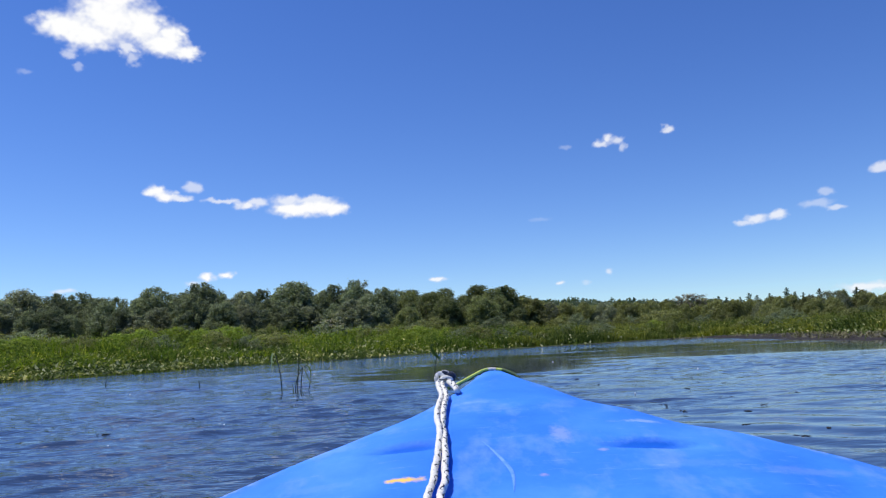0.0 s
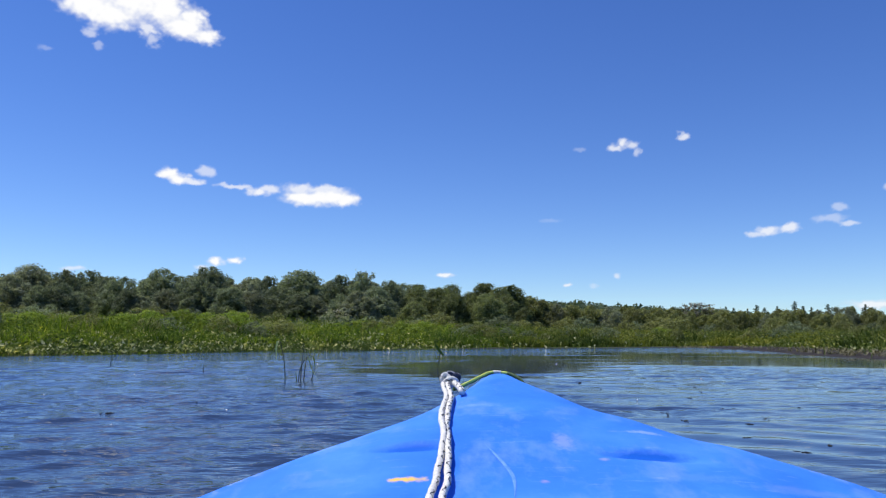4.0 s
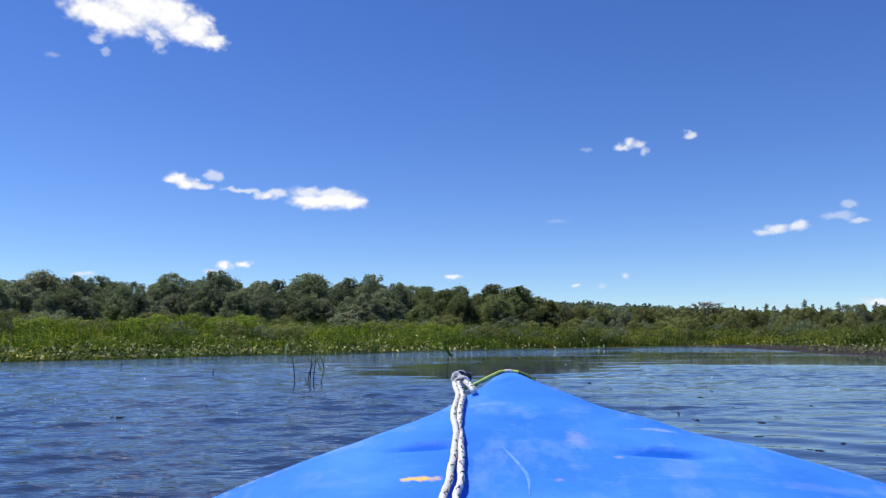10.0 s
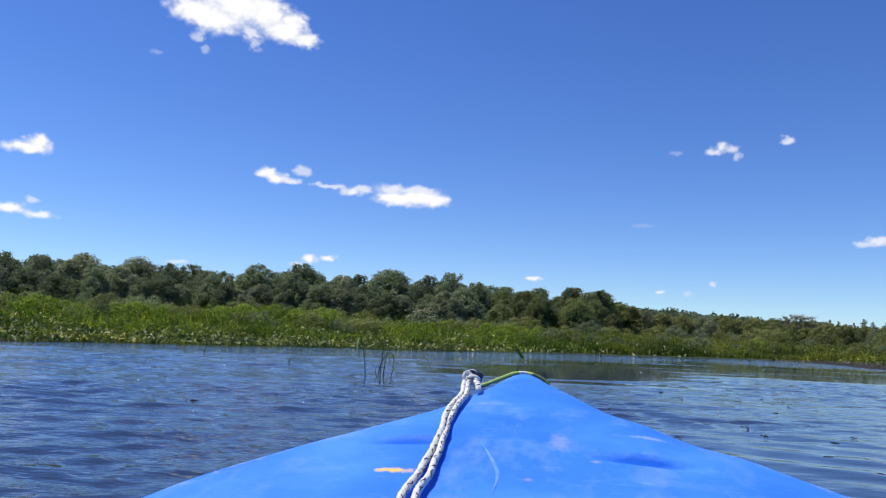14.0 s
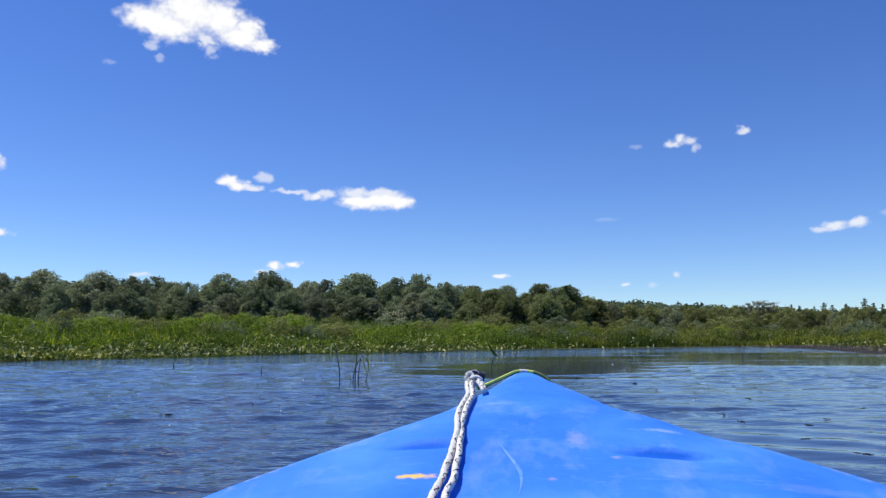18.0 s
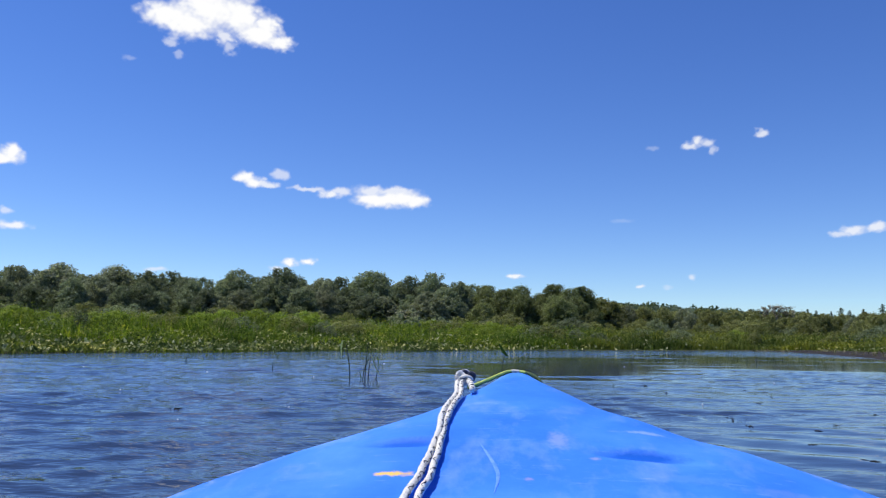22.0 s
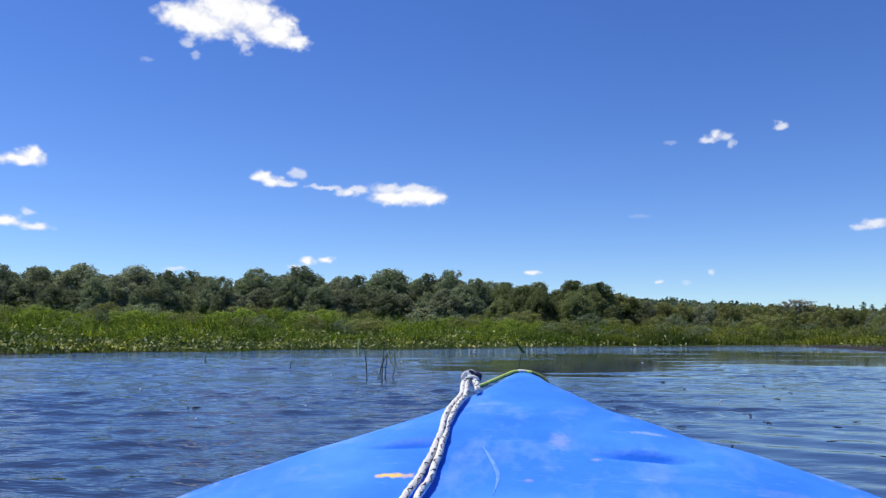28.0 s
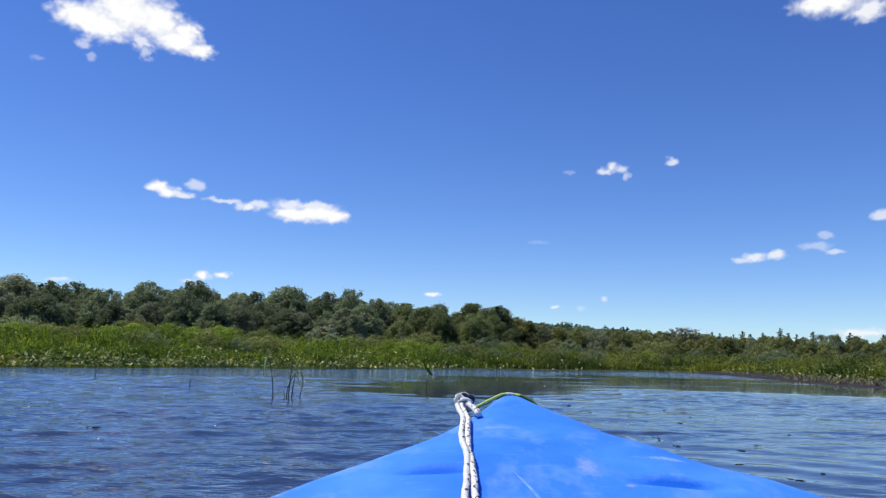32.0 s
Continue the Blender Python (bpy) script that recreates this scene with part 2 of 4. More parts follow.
def water_material():
    m, nt, bsdf = material("river_water")
    bsdf.inputs["Base Color"].default_value = (0.025, 0.041, 0.080, 1)
    bsdf.inputs["Roughness"].default_value = 0.05
    bsdf.inputs["IOR"].default_value = 1.333
    geo = nt.nodes.new("ShaderNodeNewGeometry")
    at = nt.nodes.new("ShaderNodeAttribute")
    at.attribute_name = "rough_water"
    mp = nt.nodes.new("ShaderNodeMapping")
    mp.inputs["Scale"].default_value = (0.45, 1.0, 1.0)
    mp.inputs["Rotation"].default_value = (0, 0, radians(-8))
    nt.links.new(geo.outputs["Position"], mp.inputs["Vector"])
    small = noise_of(nt, mp.outputs[0], 9.0, 3.0, 0.6)
    large = noise_of(nt, mp.outputs[0], 2.2, 2.0, 0.5)
    long = nt.nodes.new("ShaderNodeMapping")
    long.inputs["Scale"].default_value = (0.10, 0.9, 1.0)
    nt.links.new(geo.outputs["Position"], long.inputs["Vector"])
    crests = noise_of(nt, long.outputs[0], 2.6, 3.0, 0.55)
    far = nt.nodes.new("ShaderNodeAttribute")
    far.attribute_name = "far_water"
    near = maths(nt, "SUBTRACT", 1.0, far.outputs["Fac"])
    both = maths(nt, "ADD", maths(nt, "MULTIPLY", maths(nt, "MULTIPLY", small, 0.78), near), maths(nt, "MULTIPLY", large, 0.5))
    both = maths(nt, "ADD", both, maths(nt, "MULTIPLY", crests, far.outputs["Fac"]))
    height = maths(nt, "MULTIPLY", both, at.outputs["Fac"])
    bump_of(nt, bsdf, height, 0.34, 0.06)
    return m


def deck_material():
    """Blue moulded plastic, mottled, with scuffs, a scratch, an orange stain and painted shade in the dents."""
    m, nt, bsdf = material("blue_plastic")
    v = coords(nt)
    base = ramp(nt, noise_of(nt, v, 7.0, 6.0, 0.62), [(0.30, (0.024, 0.168, 0.72)), (0.5, (0.042, 0.215, 0.82)), (0.70, (0.082, 0.285, 0.90))])
    scuff = ramp(nt, noise_of(nt, coords(nt, (10, 5, 5)), 2.2, 6.0, 0.65), [(0.52, (0, 0, 0)), (0.74, (1, 1, 1))])
    col = mixed(nt, "MIX", maths(nt, "MULTIPLY", scuff, 0.6), base, (0.20, 0.35, 0.88))
    fine = ramp(nt, noise_of(nt, coords(nt, (3, 22, 10)), 9.0, 5.0, 0.7), [(0.60, (0, 0, 0)), (0.72, (1, 1, 1))])
    col = mixed(nt, "MIX", maths(nt, "MULTIPLY", fine, 0.35), col, (0.30, 0.42, 0.85))

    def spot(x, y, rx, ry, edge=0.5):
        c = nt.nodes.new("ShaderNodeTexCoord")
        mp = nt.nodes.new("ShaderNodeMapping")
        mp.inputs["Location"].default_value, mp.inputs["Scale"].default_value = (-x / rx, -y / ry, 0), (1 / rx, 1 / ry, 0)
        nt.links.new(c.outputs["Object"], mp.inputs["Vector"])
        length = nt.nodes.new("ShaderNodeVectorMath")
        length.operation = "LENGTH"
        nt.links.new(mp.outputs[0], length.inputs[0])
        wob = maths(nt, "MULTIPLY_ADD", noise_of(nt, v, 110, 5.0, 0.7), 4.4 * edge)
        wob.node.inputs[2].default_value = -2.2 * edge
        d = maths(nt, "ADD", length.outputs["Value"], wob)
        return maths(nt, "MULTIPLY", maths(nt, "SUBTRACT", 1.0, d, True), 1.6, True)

    edge_at = nt.nodes.new("ShaderNodeAttribute")
    edge_at.attribute_name = "deck_edge"
    worn = ramp(nt, noise_of(nt, v, 48.0, 5.0, 0.7), [(0.50, (0, 0, 0)), (0.66, (1, 1, 1))])
    col = mixed(nt, "MIX", maths(nt, "MULTIPLY", maths(nt, "MULTIPLY", worn, edge_at.outputs["Fac"]), 0.55), col, (0.42, 0.50, 0.86))
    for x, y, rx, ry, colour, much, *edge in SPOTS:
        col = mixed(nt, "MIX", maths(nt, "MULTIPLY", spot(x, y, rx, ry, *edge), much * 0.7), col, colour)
    nt.links.new(col, bsdf.inputs["Base Color"])
    bsdf.inputs["Roughness"].default_value = 0.58
    bsdf.inputs["Specular IOR Level"].default_value = 0.22
    bump_of(nt, bsdf, noise_of(nt, v, 60.0, 4.0), 0.12, 0.004)
    return m


def cloud_material():
    m, nt, bsdf = material("cloud_vapour")
    nt.nodes.remove(bsdf)
    at = nt.nodes.new("ShaderNodeAttribute")
    at.attribute_name = "vapour"
    # clouds glow themselves: sunlit white and lavender shading are put into the colour
    em = nt.nodes.new("ShaderNodeEmission")
    nt.links.new(ramp(nt, at.outputs["Fac"], [(0.0, (0.82, 0.87, 1.0)), (0.6, (0.88, 0.90, 0.97)), (1.0, (1, 1, 1))]), em.inputs["Color"])
    em.inputs["Strength"].default_value = 1.0
    tr = nt.nodes.new("ShaderNodeBsdfTransparent")
    mix = nt.nodes.new("ShaderNodeMixShader")
    nt.links.new(at.outputs["Fac"], mix.inputs[0])
    nt.links.new(tr.outputs[0], mix.inputs[1])
    nt.links.new(em.outputs[0], mix.inputs[2])
    nt.links.new(mix.outputs[0], nt.nodes["Material Output"].inputs[0])
    return m


# the dents' shade painted dark blue (first two), then stains and scuffs on the deck: across and back from the bow tip
# in metres, half sizes, colour, strength
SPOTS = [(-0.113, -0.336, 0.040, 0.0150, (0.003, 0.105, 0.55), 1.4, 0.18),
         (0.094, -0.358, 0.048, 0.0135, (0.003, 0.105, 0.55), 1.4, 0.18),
         (-0.117, -0.412, 0.0185, 0.0065, (0.85, 0.54, 0.10), 1.4),
         (0.025, -0.334, 0.0115, 0.0270, (0.45, 0.48, 0.82), 0.45, 0.4),
         (-0.006, -0.417, 0.0063, 0.0045, (0.6, 0.38, 0.45), 0.5),
         (0.054, -0.371, 0.0060, 0.0042, (0.65, 0.52, 0.62), 0.4),
         (0.110, -0.405, 0.0531, 0.0115, (0.2, 0.36, 0.9), 0.25),
         (0.112, -0.293, 0.0216, 0.0072, (0.5, 0.58, 0.9), 0.5),
         (-0.040, -0.203, 0.0282, 0.0086, (0.25, 0.42, 0.92), 0.4),
         (0.203, -0.421, 0.0537, 0.0108, (0.35, 0.42, 0.88), 0.22),
         (-0.183, -0.403, 0.0320, 0.0086, (0.25, 0.40, 0.90), 0.2)]
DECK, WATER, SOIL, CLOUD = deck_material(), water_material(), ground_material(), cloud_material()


# ---- making meshes ----
def mesh_from(name, verts, faces, mat, smooth=False):
    """A mesh from an array of corners and an array (or list) of faces."""
    me = bpy.data.meshes.new(name)
    if isinstance(faces, np.ndarray):
        n, k = faces.shape
        me.vertices.add(len(verts))
        me.vertices.foreach_set("co", np.asarray(verts, np.float32).ravel())
        me.loops.add(n * k)
        me.loops.foreach_set("vertex_index", faces.astype(np.int32).ravel())
        me.polygons.add(n)
        me.polygons.foreach_set("loop_start", np.arange(0, n * k, k, dtype=np.int32))
        me.polygons.foreach_set("loop_total", np.full(n, k, np.int32))
        me.update(calc_edges=True)
    else:
        me.from_pydata([tuple(v) for v in verts], [], faces)
    if smooth:
        me.polygons.foreach_set("use_smooth", np.ones(len(me.polygons), bool))
    me.materials.append(mat)
    return me


def put_under(name, me, parent, label=""):
    ob = new(name, me)
    ob.parent = parent
    return tagged(ob, label)


def part(name, bm, mat, parent, label="", smooth=True):
    me = bpy.data.meshes.new(name)
    bm.to_mesh(me)
    bm.free()
    if smooth:
        me.polygons.foreach_set("use_smooth", np.ones(len(me.polygons), bool))
    me.materials.append(mat)
    return put_under(name, me, parent, label)


def attribute(me, name, values):
    a = me.attributes.new(name, "FLOAT", "POINT")
    a.data.foreach_set("value", np.asarray(values, np.float32))


def tube(points, radius, sides=8, cap=True):
    """Corners and faces of a tube along the points; radius is a number or one for each point."""
    pts = np.asarray(points, float)
    rad = np.broadcast_to(np.asarray(radius, float), (len(pts),))
    tang = np.gradient(pts, axis=0)
    tang /= np.linalg.norm(tang, axis=1)[:, None] + 1e-9
    ref = np.array([0, 0, 1.0]) if abs(tang[0, 2]) < 0.9 else np.array([1.0, 0, 0])
    verts, faces = [], []
    for p, t, r in zip(pts, tang, rad):
        a = np.cross(t, ref)
        a /= np.linalg.norm(a) + 1e-9
        b = np.cross(t, a)
        ref = np.cross(a, t) if np.linalg.norm(np.cross(a, t)) > 0.1 else ref
        for k in range(sides):
            w = 2 * math.pi * k / sides
            verts.append(p + r * (math.cos(w) * a + math.sin(w) * b))
    for i in range(len(pts) - 1):
        for k in range(sides):
            faces.append((i * sides + k, i * sides + (k + 1) % sides, (i + 1) * sides + (k + 1) % sides, (i + 1) * sides + k))
    if cap:
        faces.append(tuple(range(sides))[::-1])
        faces.append(tuple((len(pts) - 1) * sides + k for k in range(sides)))
    return verts, faces


def joined(pieces):
    verts, faces = [], []
    for v, f in pieces:
        n = len(verts)
        verts += list(v)
        faces += [tuple(i + n for i in q) for q in f]
    return verts, faces


def spline(points, n):
    """n points on a smooth line through the given ones."""
    p = np.asarray(points, float)
    q = np.vstack([2 * p[0] - p[1], p, 2 * p[-1] - p[-2]])
    out = []
    for s in np.linspace(0, len(p) - 1 - 1e-6, n):
        i = int(s)
        u = s - i
        a, b, c, d = q[i], q[i + 1], q[i + 2], q[i + 3]
        out.append(0.5 * (2 * b + (c - a) * u + (2 * a - 5 * b + 4 * c - d) * u * u + (3 * b - a - 3 * c + d) * u ** 3))
    return np.array(out)


def polar(az, r, z=0.0):
    a = radians(az)
    return Vector((r * math.sin(a), r * math.cos(a), z))


def waves_of_noise(x, y, size, seed):
    """A smooth field in about -1..1, made of crossing waves, for patches in the planting."""
    g = np.random.RandomState(seed)
    out = np.zeros_like(x)
    for _ in range(9):
        a, k, ph = g.uniform(0, 6.28), g.uniform(0.5, 2.2) * 2 * math.pi / size, g.uniform(0, 6.28)
        out += np.sin(k * (x * math.cos(a) + y * math.sin(a)) + ph)
    return out / 4.2


# ---- the plan: distances from the camera's place, fitted to its view, by direction in degrees ----
SHORE_AZ = [-180, -120, -80, -50, -34, -26, -18, -10, -2, 6, 14, 18, 21, 23, 25, 27.5, 30, 36, 60, 100, 140, 180]
SHORE_R = [45, 28, 17, 15.5, 16.6, 18.5, 20.4, 22.9, 25.3, 29, 32.5, 36.0, 36.4, 32.5, 27.5, 23, 19.5, 17, 18, 25, 35, 45]
TURF_AZ = [-180, -120, -80, -50, -34, -26, -18, -10, -2, 6, 14, 18, 21, 24, 27, 30, 36, 60, 100, 140, 180]
TURF_R = [45, 28, 17, 16.6, 17.6, 18.9, 20.4, 22.9, 25.3, 29, 32.5, 36.4, 37, 36, 33, 27, 22, 24, 28, 35, 45]
MARSH_AZ = [-40, -33, -26, -19, -11, -3, 5.6, 13.5, 21, 27, 31, 40]
MARSH_EL = [1.75, 1.70, 1.42, 1.42, 1.35, 1.15, 0.95, 0.76, 0.58, 0.52, 0.62, 0.9]
RIDGE_AZ = [-60, -10, 2, 8, 12, 16, 20, 24, 30, 60]
RIDGE_EL = [1.5, 1.8, 2.6, 2.95, 2.72, 2.40, 2.15, 1.85, 1.6, 1.4]


def shore(az):
    return np.interp(az, SHORE_AZ, SHORE_R)


def turf(az):
    return np.interp(az, TURF_AZ, TURF_R)


def land(az, r):
    """The height of the ground."""
    az, r = np.asarray(az, float), np.asarray(r, float)
    d = r - shore(az)
    z = np.where(d < 0, np.maximum(-0.55, d * 0.25), 0.018 * np.minimum(d, 4) + 0.0025 * np.clip(d - 4, 0, 80))
    top = 600 * np.tan(np.radians(np.interp(az, RIDGE_AZ, RIDGE_EL))) - 7
    u = np.clip((r - 280) / 330, 0, 1)
    return z + np.where(r > 280, np.maximum(top, 2) * u * u * (3 - 2 * u), 0) * np.clip(1 - (r - 700) / 2600, 0.2, 1)


def build_ground():
    az = np.concatenate([np.arange(-180, -42, 6.0), np.arange(-42, 42, 0.5), np.arange(42, 180, 6.0)])
    r = np.concatenate([[0.01], np.arange(2, 14, 2), np.arange(14, 60, 0.5), np.geomspace(61, 4200, 50)])
    A, Rr = np.meshgrid(az, r)
    Z = land(A, Rr)
    x, y = Rr * np.sin(np.radians(A)), Rr * np.cos(np.radians(A))
    Z = Z + np.where(Rr < 250, 0.015 * waves_of_noise(x, y, 2.5, 5), 0)
    n, k = len(az), len(r)
    i, j = np.meshgrid(np.arange(k - 1), np.arange(n), indexing="ij")
    faces = np.stack([i * n + j, i * n + (j + 1) % n, (i + 1) * n + (j + 1) % n, (i + 1) * n + j], -1).reshape(-1, 4)[:, ::-1]
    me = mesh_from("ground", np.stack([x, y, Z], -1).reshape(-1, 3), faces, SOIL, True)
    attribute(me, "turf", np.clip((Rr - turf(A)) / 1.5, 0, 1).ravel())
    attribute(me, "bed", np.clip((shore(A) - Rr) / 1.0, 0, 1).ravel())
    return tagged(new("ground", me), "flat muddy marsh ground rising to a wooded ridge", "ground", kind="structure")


def calm(x, y):
    """1 in the open, ruffled water, towards 0 in the sheltered, glassy patches."""
    r, az = np.hypot(x, y), np.degrees(np.arctan2(x, y))
    c = np.ones_like(r)
    band = np.exp(-((az - 24) / 24) ** 4 - (np.log(r / np.interp(az, [0, 8, 14], [12.0, 13.5, 17.0])) / 0.31) ** 4)
    drift = waves_of_noise(x * 0.22, y, 4.0, 91) + 0.5 * waves_of_noise(x * 0.3, y * 1.6, 1.7, 92)
    c *= 1 - 0.99 * np.clip(band * (1.55 + 0.75 * drift), 0, 1)
    for a0, ra, r0, rr, much in ((7, 11, 10.0, 2.6, 0.97), (24, 13, 5.0, 3.0, 0.72), (26, 16, 2.4, 1.5, 0.48)):
        g = np.exp(-((az - a0) / ra) ** 2 * 1.2 - ((r - r0) / rr) ** 2 * 1.2)
        streak = waves_of_noise(x * 0.35, y * 1.6, 1.6, int(r0 * 10)) + 0.7 * waves_of_noise(x * 0.5, y, 3.0, int(r0 * 7))
        c *= 1 - much * np.clip(g * (2.0 if r0 > 8 else 1.4) * (1.0 + (0.75 if r0 < 12 else 0.4) * streak), 0, 1)
    return np.clip(c * (1 + 0.25 * waves_of_noise(x, y, 6.0, 8)), 0.035, 1)


def build_water():
    az = np.concatenate([np.arange(-180, -46, 4.0), np.arange(-46, 46, 0.2), np.arange(46, 180, 4.0)])
    r = np.concatenate([[0.02, 0.1, 0.2], np.arange(0.25, 6, 0.026), np.arange(6, 14, 0.055), np.arange(14, 30, 0.16), np.geomspace(30, 52, 60)])
    A, Rr = np.meshgrid(np.radians(az), r)
    x, y = Rr * np.sin(A), Rr * np.cos(A)
    g = np.random.RandomState(4)
    z = np.zeros_like(x)
    c = calm(x, y)
    chop = 0.85 + 0.25 * waves_of_noise(x, y, 5.0, 11)
    # the falloff with distance is fitted to how the water looks from the camera
    chop = np.clip(chop, 0.4, 1.3) * np.interp(Rr, [1, 3, 7, 14, 30], [1.12, 1.06, 0.90, 0.66, 0.55])
    for _ in range(34):
        wave = 0.13 * (4.6 ** g.uniform(0, 1))
        way = radians(90 + 6 + g.normal(0, 30))
        k = 2 * math.pi / wave
        step = np.interp(Rr, r, np.gradient(r))
        keep = np.clip((wave / np.maximum(step, Rr * radians(0.2)) - 3) / 3, 0, 1)
        phase = k * (x * math.cos(way) + y * math.sin(way)) + g.uniform(0, 6.28) + 0.9 * waves_of_noise(x, y, 3.0, 20 + _)
        z += keep * 0.0054 * wave ** 0.9 * (np.exp(1.5 * np.sin(phase)) - 1.65) * 0.38
    z = z * c * chop * np.clip(Rr / 0.5, 0, 1)
    # rings that spread from the bow
    d = np.hypot(x - 0.1, y - 1.15)
    z += 0.0022 * np.exp(-((d - 2.2) / 1.6) ** 2) * np.sin(2 * math.pi * d / 0.34) * (x > 0.1)
    n, kk = len(az), len(r)
    i, j = np.meshgrid(np.arange(kk - 1), np.arange(n), indexing="ij")
    faces = np.stack([i * n + j, i * n + (j + 1) % n, (i + 1) * n + (j + 1) % n, (i + 1) * n + j], -1).reshape(-1, 4)[:, ::-1]
    me = mesh_from("water", np.stack([x, y, z], -1).reshape(-1, 3), faces, WATER, True)
    attribute(me, "rough_water", (c * np.clip(chop + 0.2, 0.4, 1.35) * (1 + c * np.interp(Rr, [0, 7, 12, 16, 22, 30], [0.0, 0.2, 0.8, 2.0, 3.2, 3.2]))).ravel())
    attribute(me, "far_water", np.interp(Rr, [7, 22], [0.0, 0.9]).ravel())
    return tagged(new("water", me), "dark blue rippled river water with glassy patches", "water", kind="structure")


build_ground()
build_water()

# ---- the kayak ----
KAYAK = Matrix.Translation((0.0936, 1.05, 0)) @ pose(0, 0, 0, 0, 0, -0.7)  # at the bow tip, y ahead
# bow stations shortened and widened to fit the camera's view
BACK = [-0.008, 0.0, 0.034, 0.068, 0.136, 0.204, 0.272, 0.340, 0.409, 0.47, 0.55, 0.75, 1.2, 1.75, 2.3, 2.75, 2.95, 3.0]
HALF = [0.0044, 0.0165, 0.0280, 0.0420, 0.0735, 0.1130, 0.1700, 0.2360, 0.2950, 0.325, 0.342, 0.355, 0.365, 0.35, 0.27, 0.12, 0.02, 0.004]
RIM = [0.3599, 0.3642, 0.3602, 0.3543, 0.3428, 0.3314, 0.3178, 0.3026, 0.2847, 0.273, 0.264, 0.254, 0.248, 0.248, 0.262, 0.288, 0.298, 0.29]


def fair(values):
    """A fair curve through the view-fitted stations, as a dense table."""
    c = spline([(b, v, 0) for b, v in zip(BACK, values)], 400)
    return c[:, 0], c[:, 1]


FAIR_HALF, FAIR_RIM = fair(HALF), fair(RIM)


def half_at(s):
    return np.interp(s, *FAIR_HALF)


def rim_at(s):
    return np.interp(s, *FAIR_RIM)


def deck_z(s, u, half):
    crown = np.interp(s, [0, 0.068, 0.34, 0.8, 3.0], [0.0053, 0.011, 0.0204, 0.026, 0.012])
    z = rim_at(s) + crown * (1 - np.abs(u) ** 2.4)
    x = u * half
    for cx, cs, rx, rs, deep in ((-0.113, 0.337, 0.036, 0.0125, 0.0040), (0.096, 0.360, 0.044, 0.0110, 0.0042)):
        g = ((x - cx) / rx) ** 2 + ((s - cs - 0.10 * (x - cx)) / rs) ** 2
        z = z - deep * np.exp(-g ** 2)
    return z + 0.0012 * waves_of_noise(x * 1.0, s * 1.0, 0.16, 3)


def build_kayak():
    root = new("kayak")
    root.matrix_world = KAYAK
    tagged(root, "scuffed blue plastic kayak floating on the water", "kayak")
    # deck
    s = np.concatenate([np.linspace(-0.008, 0.7, 190), np.linspace(0.72, 3.0, 60)])
    u = np.linspace(-1, 1, 81)
    S, U = np.meshgrid(s, u, indexing="ij")
    Hw = half_at(S)
    Z = deck_z(S, U, Hw)
    hole = ((S - 1.72) / 0.42) ** 2 + (U * Hw / 0.235) ** 2 < 1.0
    n = len(u)
    i, j = np.meshgrid(np.arange(len(s) - 1), np.arange(n - 1), indexing="ij")
    keep = ~(hole[:-1, :-1] | hole[1:, :-1] | hole[:-1, 1:] | hole[1:, 1:])
    faces = np.stack([i * n + j, (i + 1) * n + j, (i + 1) * n + j + 1, i * n + j + 1], -1)[keep]
    me = mesh_from("deck", np.stack([U * Hw, -S, Z], -1).reshape(-1, 3), faces[:, ::-1].copy(), DECK, True)
    attribute(me, "deck_edge", np.clip((np.abs(U) * Hw - Hw + 0.016) / 0.012, 0, 1).ravel())
    put_under("deck", me, root, "blue moulded deck with pale scuffs and two shallow dents")
    # hull: from rim down to the keel
    v = np.linspace(0, 1, 15)
    verts, faces = [], []
    for a in s[::3]:
        hw, rim = half_at(a), rim_at(a)
        keel = np.interp(a, [-0.02, 0.0, 0.12, 0.4, 2.5, 2.85, 3.0], [0.33, 0.28, 0.02, -0.09, -0.09, 0.05, 0.27])
        for side in (-1, 1):
            for q in v:
                w = hw * (1.012 * math.cos(q * math.pi / 2) ** 0.55 if q < 1 else 0.0)
                verts.append((side * w, -a, (rim - 0.002) + (keel - rim) * q))
    m = len(v)
    rows = len(s[::3])
    for r in range(rows - 1):
        for side in (0, 1):
            for k in range(m - 1):
                b = r * 2 * m + side * m + k
                q = (b, b + 1, b + 2 * m + 1, b + 2 * m)
                faces.append(q if side == 0 else q[::-1])
    put_under("hull", mesh_from("hull", verts, faces, DECK, True), root, "blue moulded hull")
    # a long pale scratch
    line = spline([(-0.0469, -0.3426), (-0.0402, -0.3666), (-0.0321, -0.4009), (-0.0311, -0.4213), (-0.0344, -0.4484)], 40)
    top = deck_z(-line[:, 1], line[:, 0] / half_at(-line[:, 1]), half_at(-line[:, 1]))
    verts, faces = [], []
    for (x, y), z, w in zip(line, top, 0.0017 * np.sin(np.linspace(0.1, 3.0, 40))):
        verts += [(x - w, y, z + 0.0003), (x, y, z + 0.0005), (x + w, y, z + 0.0003)]
    for k in range(39):
        faces += [(3 * k, 3 * k + 1, 3 * k + 4, 3 * k + 3), (3 * k + 1, 3 * k + 2, 3 * k + 5, 3 * k + 4)]
    put_under("scratch", mesh_from("scratch", verts, faces, SCRATCH, True), root, "pale curved scratch in the plastic")
    # cockpit rim and seat behind the camera
    ring = [(0.245 * math.sin(w), -1.72 + 0.43 * math.cos(w), 0.276) for w in np.linspace(0, 2 * math.pi, 49)]
    put_under("cockpit_rim", mesh_from("cockpit_rim", *tube(ring, 0.014, 8, False), RUBBER, True), root, "black cockpit rim")
    bm = bmesh.new()
    bmesh.ops.create_cube(bm, size=1)
